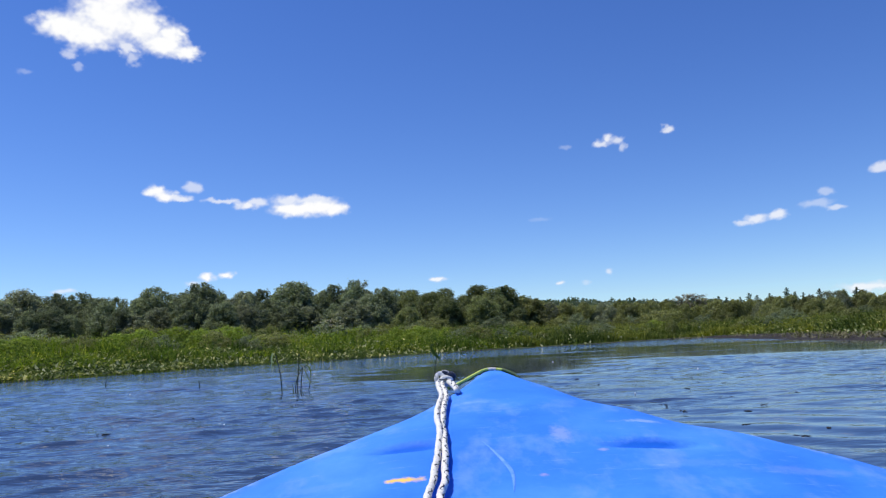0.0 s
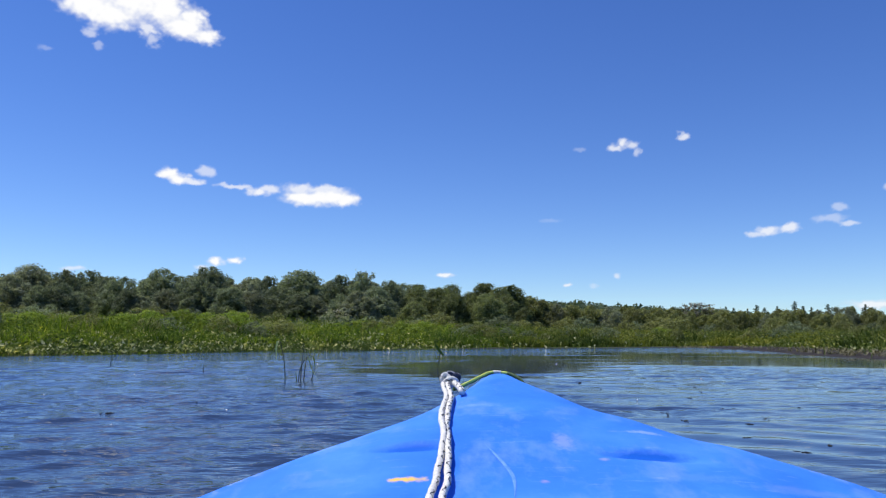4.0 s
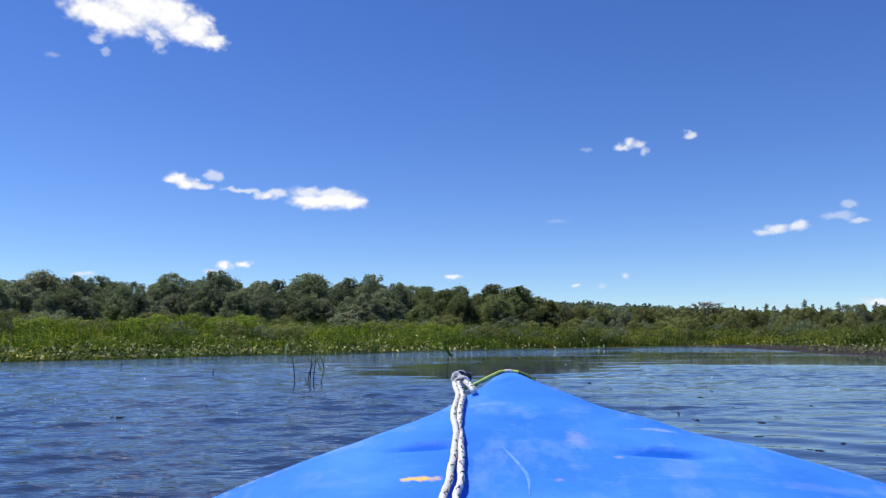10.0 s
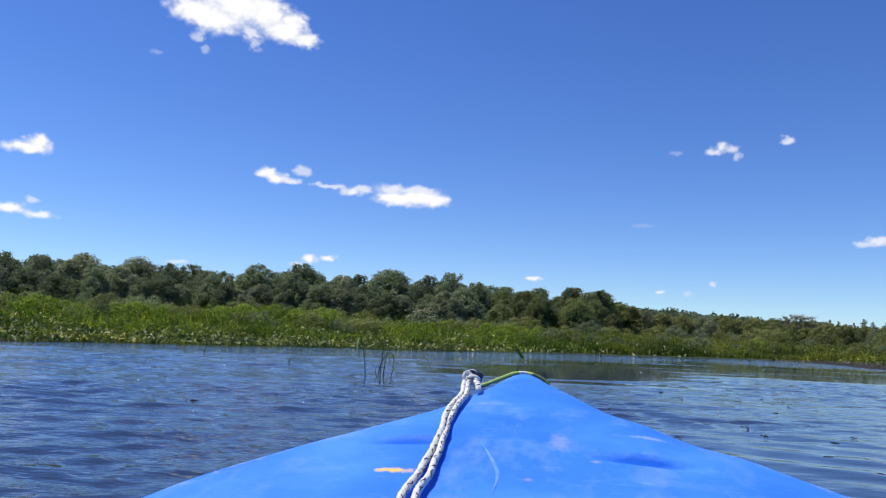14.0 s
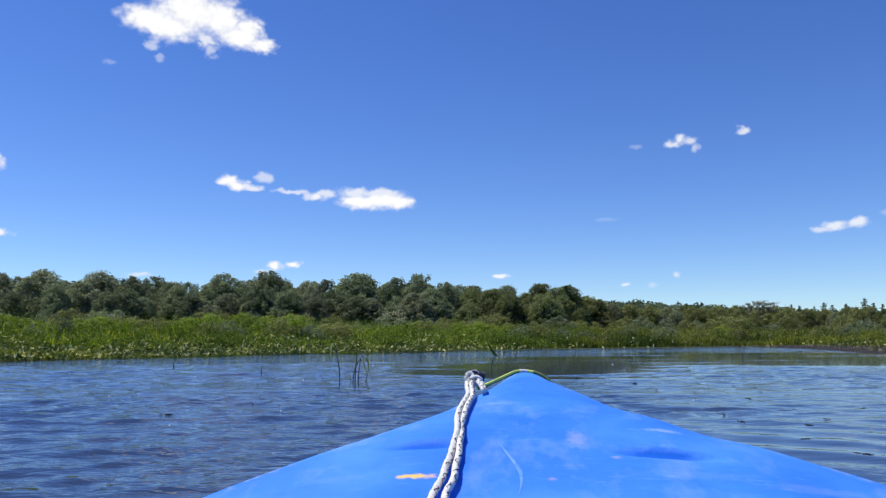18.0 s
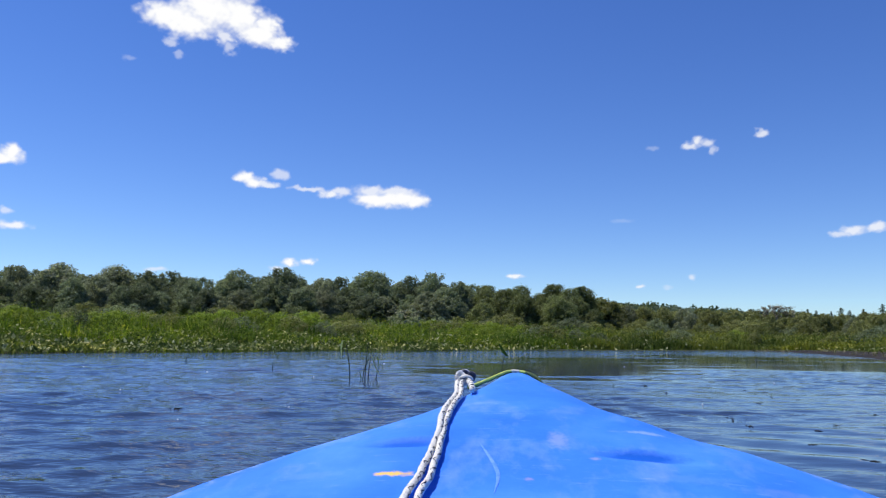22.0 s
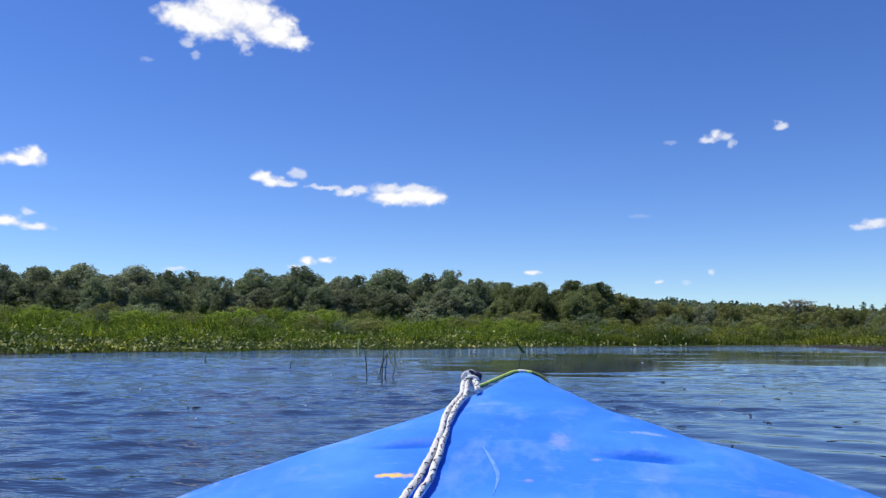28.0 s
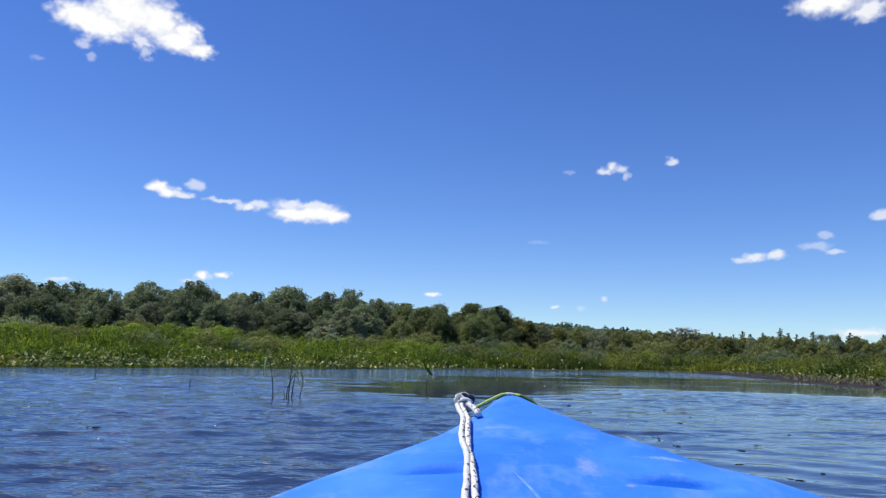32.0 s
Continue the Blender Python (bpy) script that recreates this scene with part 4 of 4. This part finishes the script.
def build_snag(az, r, el, seed, mat, label):
    """A half-bare tree top that stands above the wood."""
    root = new("bare_topped_tree")
    root.matrix_basis = Matrix.Translation(polar(az, r, float(land(az, r))))
    high = above(az, r, el)
    g = np.random.RandomState(seed)
    pieces, tips = [tube([(0, 0, -0.2), (0.1, 0, high * 0.5), (0, 0.1, high * 0.97)], [0.2, 0.14, 0.03], 7)], []
    for k in range(20):
        z = high * g.uniform(0.55, 0.96)
        a, reach = g.uniform(0, 6.28), g.uniform(0.7, 1.6)
        p = np.array([0, 0.05, z])
        e = p + np.array([math.cos(a) * reach, math.sin(a) * reach, reach * g.uniform(0.6, 1.3)])
        e[2] = min(e[2], high)
        pieces.append(tube(spline([p, (p + e) / 2 + g.normal(0, 0.1, 3), e], 6), np.linspace(0.05, 0.015, 6), 5))
        tips += [p + (e - p) * q for q in g.uniform(0.35, 1.05, 46 if mat is LEAF_GREY else 22)]
    put_under("trunk", mesh_from("trunk", *joined(pieces), BARK, True), root)
    p = np.array(tips) + g.normal(0, 0.16, (len(tips), 3))
    v, f = leaf_quads(p, np.tile([0, 0, 1.0], (len(p), 1)), 0.26, g, 0.9)
    put_under("crown", mesh_from("crown", v, f, mat), root, "thin, gappy crown")
    return tagged(root, label, "tree", "trees along the marsh")


for az, r, el, seed in ((-2.9, 116, 4.7, 44), (20.5, 158, 2.32, 45), (21.0, 158, 2.44, 46), (21.7, 158, 2.32, 47)):
    grey = az > 0
    build_snag(az, r, el, seed, DRY_LEAF if grey else LEAF_GREY, "nearly bare grey-brown tree above the low wood" if grey else "thin-crowned tree with bare twigs above the wood")


def build_far_woods():
    """The wooded ridge in the distance."""
    g = np.random.RandomState(12)
    n = 26000
    az = g.uniform(-8, 40, n)
    r = g.uniform(470, 640, n)
    bump = 3.0 + 3.5 * np.abs(waves_of_noise(az * 10, r, 26, 31))
    z = land(az, r) + g.uniform(0, 1, n) ** 0.5 * bump
    a = np.radians(az)
    p = np.stack([r * np.sin(a), r * np.cos(a), z], 1)
    v, f = leaf_quads(p, np.tile([-0.3, -0.5, 0.8], (n, 1)), 2.4, g, 0.6)
    tagged(new("distant_woods", mesh_from("distant_woods", v, f, LEAF_NEEDLE)), "dark green woods on a distant low ridge", "woods", kind="stuff")


build_far_woods()


def blades(az, r, z, high, wide, rng, bend=0.35):
    """Grass blades: two corners at the root, two half way, one at the tip."""
    n = len(az)
    a = np.radians(az)
    root = np.stack([r * np.sin(a), r * np.cos(a), z], 1)
    turn = rng.uniform(0, 2 * math.pi, n)
    side = np.stack([np.cos(turn), np.sin(turn), 0 * turn], 1)
    lean = np.stack([rng.normal(0, bend, n), rng.normal(0, bend, n), np.ones(n)], 1) * high[:, None]
    mid = root + lean * np.array([0.32, 0.32, 0.58])
    tip = root + lean * np.array([1.0, 1.0, 1.0]) - np.array([0, 0, 1.0]) * (high * np.hypot(lean[:, 0], lean[:, 1]) / np.maximum(high, 0.01) * 0.35)[:, None]
    w = side * wide[:, None]
    v = np.stack([root - w * 0.5, root + w * 0.5, mid + w * 0.42, mid - w * 0.42, tip + w * 0.08, tip - w * 0.08], 1).reshape(-1, 3)
    b = np.arange(n)[:, None] * 6
    f = np.concatenate([b + np.array([0, 1, 2, 3]), b + np.array([3, 2, 4, 5])], 0)
    return v, f


def marsh_top(az, r):
    """How high the planting stands: lumpy, rising from the water's edge."""
    x, y = r * np.sin(np.radians(az)), r * np.cos(np.radians(az))
    cap = 0.42 + r * np.tan(np.radians(np.interp(az, MARSH_AZ, MARSH_EL) - 0.15))
    lump = waves_of_noise(x, y, 5.0, 41) + 0.6 * waves_of_noise(x, y, 1.8, 43)
    rise = np.clip((r - turf(az)) / 6.0, 0, 1)
    return np.minimum(cap, 1.5) * (0.30 + 0.70 * rise ** 0.8) * (0.86 + 0.34 * lump)


def build_grass():
    g = np.random.RandomState(21)
    tufts, each = 13000, 13
    az = g.uniform(-42, 42, tufts)
    r = turf(az) + 1.6 + 62 * g.uniform(0, 1, tufts) ** 1.9
    top = marsh_top(az, r) * g.uniform(0.25, 1.15, tufts) ** 0.6
    az, r, top = np.repeat(az, each), np.repeat(r, each), np.repeat(top, each)
    n = len(az)
    az = az + g.normal(0, 0.10, n) / r * 57.3
    r = r + g.normal(0, 0.10, n)
    high = top * g.uniform(0.55, 1.05, n)
    wide = (0.010 + 0.0008 * r) * g.uniform(0.6, 1.5, n)
    far = az + g.normal(0, 1.6, n) > 8
    for near, name, mat, label in ((~far, "marsh_grass", GRASS, "tall bright green marsh grass and reeds along the bank"), (far, "sedge", BANKGRASS, "olive green bankgrass along the far bank")):
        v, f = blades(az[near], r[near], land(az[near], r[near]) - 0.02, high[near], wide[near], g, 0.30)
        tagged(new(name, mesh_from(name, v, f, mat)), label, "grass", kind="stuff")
    n = 60000
    az = g.uniform(-42, 42, n)
    r = turf(az) + 1.8 + 58 * g.uniform(0, 1, n) ** 1.7
    z = land(az, r) + marsh_top(az, r) * g.uniform(0.1, 1, n) ** 0.45
    a = np.radians(az)
    far = az + g.normal(0, 1.6, n) > 8
    p = np.stack([r * np.sin(a), r * np.cos(a), z], 1)
    for near, name, mat, label in ((~far, "marsh_herbs", GRASS, "leafy yellow-green herbs growing through the marsh grass"), (far, "bank_herbs", BANKGRASS, "leafy olive herbs growing through the bankgrass")):
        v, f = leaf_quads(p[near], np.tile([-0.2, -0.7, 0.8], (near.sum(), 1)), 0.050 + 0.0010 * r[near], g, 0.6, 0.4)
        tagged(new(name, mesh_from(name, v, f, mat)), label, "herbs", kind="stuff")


build_grass()


def build_water_plants():
    """The fringe of broad leaves at the water's edge, on short stalks, tilted every way."""
    g = np.random.RandomState(23)
    n = 26000
    az = g.uniform(-42, 42, n)
    deep = g.uniform(0, 1, n) ** 1.2
    r = turf(az) - 0.9 + deep * 6.0 + 0.5 * waves_of_noise(az, az * 0, 9.0, 3)
    on_mud = (az > 20)
    r = np.where(on_mud & (g.uniform(0, 1, n) < 0.10), shore(az) + (turf(az) - shore(az)) * g.uniform(0, 1, n) ** 0.7, r)
    stay = g.uniform(0, 1, n) < np.interp(az, [-40, -8, 4, 9, 22, 26], [1.0, 0.9, 0.35, 0.05, 0.04, 0.15])
    az, r, deep = az[stay], r[stay], deep[stay]
    n = len(az)
    a = np.radians(az)
    z = np.maximum(land(az, r), 0) + 0.03 + (0.05 + 0.42 * deep) * g.uniform(0.35, 1.1, n)
    p = np.stack([r * np.sin(a), r * np.cos(a), z], 1)
    s = g.uniform(0.055, 0.125, n)[:, None]
    nrm = np.stack([g.normal(0, 0.60, n), g.normal(-0.45, 0.60, n), np.ones(n) * 0.55], 1)
    nrm /= np.linalg.norm(nrm, axis=1)[:, None]
    t = np.array([0, 0, 1.0]) + g.normal(0, 0.75, (n, 3))  # tips point up, more or less
    t -= nrm * (t * nrm).sum(1)[:, None]
    t /= np.linalg.norm(t, axis=1)[:, None]
    b = np.cross(nrm, t)
    # a heart-shaped leaf: notch, two lobes, two shoulders, tip; folded along the middle rib
    shape = np.array([(-0.30, 0, 0), (-0.55, 0.22, 0.08), (-0.08, 0.30, 0.12), (0.75, 0, -0.05), (-0.08, -0.30, 0.12), (-0.55, -0.22, 0.08)])
    v = p[:, None, :] + s[:, None, :] * (shape[None, :, 0, None] * t[:, None, :] + shape[None, :, 1, None] * b[:, None, :] + shape[None, :, 2, None] * nrm[:, None, :])
    k = np.arange(n)[:, None] * 6
    f = np.concatenate([k + np.array([0, 3, 2, 1]), k + np.array([0, 5, 4, 3])], 0)
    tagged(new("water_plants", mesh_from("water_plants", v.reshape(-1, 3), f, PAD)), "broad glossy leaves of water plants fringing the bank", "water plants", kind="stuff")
    v, f = blades(az, r, np.maximum(land(az, r), 0) - 0.05, z - np.maximum(land(az, r), 0) + 0.05, np.full(n, 0.012), g, 0.15)
    tagged(new("water_plant_stalks", mesh_from("water_plant_stalks", v, f, GRASS)), "short green stalks of the water plants", "stalks", kind="stuff")


build_water_plants()


def build_dead_stalks():
    g = np.random.RandomState(31)
    n = 900
    hub = g.randint(0, 34, n)
    ha, hr = g.uniform(19.5, 38, 34), g.uniform(0.12, 0.9, 34)
    az = ha[hub] + g.normal(0, 0.45, n)
    r = shore(az) + (turf(az) - shore(az)) * hr[hub] + g.normal(0, 0.15, n)
    v, f = blades(az, r, land(az, r) - 0.02, g.uniform(0.05, 0.20, n), g.uniform(0.012, 0.035, n), g, 1.3)
    tagged(new("dead_stalks", mesh_from("dead_stalks", v, f, STRAW)), "pale dead stalks lying on the mud bar", "dead stalks", kind="stuff")


build_dead_stalks()


# ---- single plants standing in the water ----
def ribbon(points, widths, twist=(1, 0, 0), thick=0.0015):
    """A leaf blade along a line, with a raised middle rib."""
    pts = np.asarray(points)
    side = np.array(twist, float)
    verts, faces = [], []
    for p, w in zip(pts, widths):
        verts += [p - side * w / 2, p + np.array([0, -thick * 2, thick]), p + side * w / 2]
    for i in range(len(pts) - 1):
        a = i * 3
        faces += [(a, a + 1, a + 4, a + 3), (a + 1, a + 2, a + 5, a + 4)]
    return verts, faces


def build_reeds():
    root = new("reed_clump")
    root.matrix_basis = Matrix.Translation(polar(-7.8, 7.6, 0)) @ pose(0, 0, 0, 0, 0, 7.8)
    stems = [((-0.135, 0, -0.12), (-0.15, 0, 0.14), (-0.185, 0.01, 0.33), (-0.20, 0.0, 0.375)), ((0.0, 0.02, -0.12), (0.012, 0.02, 0.15), (0.03, 0.02, 0.36)),
             ((0.03, -0.01, -0.12), (0.042, -0.01, 0.1), (0.06, -0.01, 0.235)), ((-0.02, 0, -0.12), (-0.005, 0, 0.09), (0.05, 0, 0.215), (0.09, 0, 0.238)),
             ((0.085, 0, -0.1), (0.115, 0, 0.03), (0.135, 0, 0.12))]
    for k, s in enumerate(stems):
        put_under("stalk", mesh_from("stalk", *tube(spline(s, 18), np.linspace(0.0065, 0.0035, 18), 6), REED_DARK, True), root, "dark wet stalk")
    for pts, w, mat, label in ((((-0.20, 0, 0.375), (-0.222, 0, 0.372), (-0.233, 0, 0.30), (-0.228, -0.01, 0.20)), 0.017, REED_PALE, "faded hanging blade"),
                               (((0.09, 0, 0.238), (0.118, 0, 0.225), (0.132, 0, 0.18), (0.130, 0, 0.12)), 0.014, REED, "green bent blade"),
                               (((0.06, 0, 0.235), (0.075, -0.01, 0.21), (0.11, -0.01, 0.11), (0.16, -0.01, 0.02)), 0.010, REED_PALE, "faded bent blade"),
                               (((-0.03, 0, -0.05), (-0.035, 0, 0.03), (-0.05, 0, 0.085)), 0.008, REED, "short green blade")):
        q = spline(pts, 22)
        put_under("blade", mesh_from("blade", *ribbon(q, w * np.sin(np.linspace(0.35, math.pi * 0.97, 22))), mat, True), root, label)
    return tagged(root, "clump of bent reeds standing in the open water", "reeds")


def build_arum():
    root = new("arrow_leaf_plant")
    root.matrix_basis = Matrix.Translation(polar(2.25, 9.6, 0)) @ pose(0, 0, 0, 0, 0, -2.2) @ Matrix.Scale(0.8, 4)
    put_under("stalk", mesh_from("stalk", *tube(spline([(0, 0, -0.15), (0.01, 0, 0.1), (0.045, 0, 0.29)], 14), np.linspace(0.008, 0.005, 14), 6), REED_DARK, True), root, "dark wet stalk")
    q = spline([(0.09, -0.02, 0.245), (0.045, 0, 0.29), (-0.01, 0.01, 0.37), (-0.06, 0.015, 0.47)], 24)
    put_under("leaf", mesh_from("leaf", *ribbon(q, 0.064 * np.sin(np.linspace(0.55, math.pi * 0.99, 24)) ** 0.8, (0.65, -0.72, 0.25), 0.006), ARUM, True), root, "glossy green arrow-shaped leaf")
    return tagged(root, "single arrow-shaped leaf on a stalk in the water", "water plant")


build_reeds()
build_arum()


def build_debris():
    """Bits of leaf and twig that float or stick out of the water."""
    g = random.Random(9)
    spots = [(17.5, 4.6), (19.5, 4.2), (22.0, 4.9), (25.0, 4.4), (24.2, 4.1), (27.0, 5.2), (14.0, 6.5), (20.5, 7.0), (16.0, 8.2), (23.5, 9.0), (9.5, 9.5), (12.5, 7.4), (-15.0, 5.2), (-21.0, 4.6), (-8.0, 5.8), (-26.0, 6.5), (28.5, 3.4), (6.8, 11.5)]
    spots += [(g.uniform(9, 29), g.uniform(2.8, 7.5)) for _ in range(16)]
    for k, (az, r) in enumerate(spots):
        root = new("floating_debris")
        root.matrix_basis = Matrix.Translation(polar(az, r, 0.002)) @ pose(0, 0, 0, 0, 0, g.uniform(0, 360)) @ Matrix.Diagonal((*[g.uniform(0.7, 1.2) if k < 18 else g.uniform(0.3, 0.8)] * 2, 0.45, 1))
        pieces = []
        for _ in range(g.randint(2, 4)):
            a = np.array([g.uniform(-0.02, 0.02), g.uniform(-0.012, 0.012), 0.0])
            b = a + np.array([g.choice((-1, 1)) * g.uniform(0.02, 0.06), g.uniform(-0.015, 0.015), g.uniform(0.0, 0.006)])
            pieces.append(tube(spline([a, (a + b) / 2 + np.array([0, 0.004, 0.002]), b], 7), [0.001, 0.003, 0.004, 0.0045, 0.0035, 0.0025, 0.001], 6))
        put_under("twig", mesh_from("twig", *joined(pieces), DRIFT, True), root)
        tagged(root, "dark wet scrap of weed floating on the water", "debris", "debris on the water")
    for az, r, high in ((-14.5, 9.5, 0.09), (-20.5, 12, 0.10), (11.5, 14, 0.14), (19.8, 16, 0.16), (-3.0, 15, 0.12)):
        root = new("water_stalk")
        root.matrix_basis = Matrix.Translation(polar(az, r, 0))
        put_under("stalk", mesh_from("stalk", *tube(spline([(0, 0, -0.1), (0.004, 0, high * 0.5), (0.012, 0, high)], 8), np.linspace(0.008, 0.004, 8), 6), REED_DARK, True), root)
        tagged(root, "short dark stalk sticking out of the water", "stalk", "stalks in the water")


def build_bubbles():
    """Small bubbles that drift on the water, their glint painted as white."""
    bm = bmesh.new()
    bmesh.ops.create_uvsphere(bm, u_segments=12, v_segments=8, radius=0.008)
    bmesh.ops.scale(bm, vec=(1, 1, 0.8), verts=bm.verts)
    me = bpy.data.meshes.new("bubble")
    bm.to_mesh(me)
    bm.free()
    me.polygons.foreach_set("use_smooth", np.ones(len(me.polygons), bool))
    me.materials.append(BUBBLE_GLINT)
    for az, r, size in ((-24.5, 6.2, 0.9), (-19.0, 9.0, 1.2), (-11.5, 8.0, 0.9), (-13.0, 4.6, 0.7), (-27.0, 10.5, 1.3), (-6.5, 12.0, 1.4), (-20.5, 4.0, 0.6), (16.5, 5.4, 0.7), (21.0, 8.5, 0.9), (11.0, 12.5, 1.2)):
        ob = tagged(new("bubble", me), "small white bubble floating on the water", "bubble", "bubbles on the water")
        ob.matrix_basis = Matrix.Translation(polar(az, r, 0.004)) @ Matrix.Scale(size, 4)


build_debris()
build_bubbles()

# ---- clouds ----
def build_cloud(k, puffs):
    d = 4000.0
    az0, az1 = min(p[0] - 2.1 * p[2] for p in puffs), max(p[0] + 2.1 * p[2] for p in puffs)
    e0, e1 = min(p[1] - 2.1 * p[3] for p in puffs), max(p[1] + 2.1 * p[3] for p in puffs)
    step = 0.05 if len(puffs) < 4 else 0.065
    A, E = np.meshgrid(np.arange(az0, az1 + step, step), np.arange(e0, e1 + step, step))
    bend = np.array([[noise.fractal((float(a) * 1.3, float(e) * 1.7, 11.0 * k + q), 0.9, 2.1, 3) for a, e in zip(A.ravel(), E.ravel())] for q in (0.0, 40.0)]).reshape((2,) + A.shape)
    grain = min(1.0, 0.45 + 0.5 * max(p[3] for p in puffs))
    A2, E2 = A + 0.55 * grain * bend[0], E + 0.24 * grain * bend[1]
    total, amount = np.zeros_like(A), np.zeros_like(A)
    for a, e, w, h, much in puffs:
        one = np.exp(7 * (1.0 - np.hypot((A2 - a) / w, (E2 - e) / h)))
        total += one
        amount += one * much
    rho, amount = np.log(total + 1e-9) / 7, amount / (total + 1e-9)
    rough = np.array([0.42 * noise.fractal((float(a) * 0.5, float(e) * 0.8, 7.3 * k), 0.9, 2.1, 4) + 0.40 * noise.fractal((float(a) * 1.5, float(e) * 2.1, 3.1 * k), 1.0, 2.2, 2) + 0.16 * noise.fractal((float(a) * 3.4, float(e) * 4.2, 5.7 * k), 1.0, 2.2, 2)
                      for a, e in zip(A.ravel(), E.ravel())]).reshape(A.shape)
    dens = np.clip(np.minimum(rho, 0.8) * 1.15 + 0.42 * rough + 0.27, 0, 1) * np.clip((rho + 0.7) * 2, 0, 1)
    dens = dens * dens * (3 - 2 * dens)
    dist = d - 120 * dens
    a, e = np.radians(A), np.radians(E)
    P = np.stack([dist * np.cos(e) * np.sin(a), dist * np.cos(e) * np.cos(a), dist * np.sin(e)], -1).reshape(-1, 3)
    n = A.shape[1]
    i, j = np.meshgrid(np.arange(A.shape[0] - 1), np.arange(n - 1), indexing="ij")
    keep = np.maximum.reduce([dens[:-1, :-1], dens[1:, :-1], dens[:-1, 1:], dens[1:, 1:]]) > 0.004
    f = np.stack([i * n + j, i * n + j + 1, (i + 1) * n + j + 1, (i + 1) * n + j], -1)[keep]
    if len(f) < 4:
        return
    used = np.unique(f)
    back = np.zeros(len(P), int)
    back[used] = np.arange(len(used))
    me = mesh_from("cloud", P[used], back[f], CLOUD, True)
    attribute(me, "vapour", (dens * amount).ravel()[used])
    ob = tagged(new("cloud", me), "small white fair-weather cloud" if len(puffs) < 4 else "large white fair-weather cloud", "cloud", "clouds in the sky", "structure")
    ob.visible_shadow = False


# each puff: direction, elevation, half width, half height in degrees, density
build_cloud(0, [(-23.25, 22.02, 1.94, 0.84, 1), (-21.73, 21.60, 2.32, 1.01, 1), (-20.43, 22.86, 2.62, 1.43, 1), (-18.06, 22.53, 1.90, 1.43, 1), (-16.63, 21.40, 1.77, 0.84, 1), (-15.20, 20.98, 1.14, 0.55, 1), (-18.60, 20.38, 0.55, 0.45, 0.55), (-19.20, 21.00, 0.72, 0.68, 0.8), (-20.07, 24.14, 2.03, 0.93, 1), (-16.04, 22.09, 1.01, 0.84, 1)])
build_cloud(1, [(-22.89, 20.21, 0.50, 0.34, 0.55), (-22.23, 19.51, 0.40, 0.28, 0.35)])
build_cloud(2, [(-25.5, 18.84, 0.55, 0.22, 0.22)])
build_cloud(3, [(-17.26, 11.38, 0.84, 0.51, 1), (-16.62, 11.08, 0.76, 0.38, 1), (-15.63, 10.96, 1.01, 0.21, 0.8)])
build_cloud(4, [(-14.72, 11.73, 0.72, 0.38, 0.6)])
build_cloud(5, [(-7.42, 10.17, 1.94, 0.55, 1), (-5.73, 10.31, 1.69, 0.68, 1), (-4.46, 10.14, 0.93, 0.51, 1), (-8.05, 10.83, 1.27, 0.46, 0.8), (-5.94, 10.81, 1.69, 0.34, 0.8), (-10.96, 10.49, 1.01, 0.34, 0.9), (-12.4, 10.78, 1.52, 0.17, 0.7), (-10.14, 10.67, 0.84, 0.34, 0.75)])
build_cloud(6, [(16.10, 14.12, 0.60, 0.42, 0.85), (15.70, 13.75, 0.42, 0.26, 0.75), (16.95, 13.95, 0.52, 0.30, 0.7), (17.30, 13.45, 0.30, 0.34, 0.5)])
build_cloud(7, [(20.55, 14.30, 0.48, 0.26, 0.75), (20.35, 14.55, 0.25, 0.2, 0.5)])
build_cloud(8, [(13.01, 13.75, 0.60, 0.18, 0.22)])
build_cloud(9, [(25.89, 7.41, 0.85, 0.34, 0.8), (25.11, 7.16, 0.7, 0.18, 0.65), (27.34, 7.52, 0.68, 0.3, 0.8)])
build_cloud(10, [(29.73, 8.02, 1.1, 0.32, 0.38), (30.43, 8.79, 0.5, 0.28, 0.4)])
build_cloud(11, [(10.76, 8.66, 0.70, 0.18, 0.14)])
build_cloud(12, [(-13.75, 5.34, 0.68, 0.34, 1), (-14.68, 4.88, 0.68, 0.25, 0.7)])
build_cloud(13, [(-12.41, 5.46, 0.51, 0.3, 1)])
build_cloud(14, [(-22.95, 4.53, 0.84, 0.17, 0.6)])
build_cloud(15, [(3.0, 4.62, 0.72, 0.2, 0.9)])
build_cloud(16, [(12.09, 3.9, 0.3, 0.21, 0.8)])
build_cloud(17, [(13.91, 3.79, 0.3, 0.21, 0.3)])
build_cloud(18, [(15.65, 4.51, 0.38, 0.21, 0.6)])
build_cloud(19, [(33.98, 4.08, 0.3, 0.21, 0.6)])
build_cloud(20, [(32.29, 2.24, 1.94, 0.34, 0.8), (34.43, 2.29, 0.76, 0.42, 0.9), (36.16, 2.14, 1.69, 0.38, 0.8)])
build_cloud(21, [(33.9, 9.9, 0.8, 0.3, 0.7)])
build_cloud(22, [(30.9, 7.6, 0.7, 0.2, 0.6)])
build_cloud(23, [(31.2, 24, 2.4, 1.1, 1), (33.6, 22.9, 1.3, 0.8, 0.9)])
build_cloud(24, [(-33.1, 11.3, 1.6, 0.45, 1), (-32.4, 11.7, 0.7, 0.55, 1)])
build_cloud(25, [(-33.7, 7.25, 1.1, 0.38, 1), (-31.8, 6.95, 0.9, 0.3, 0.9), (-32.6, 7.9, 0.5, 0.22, 0.6)])
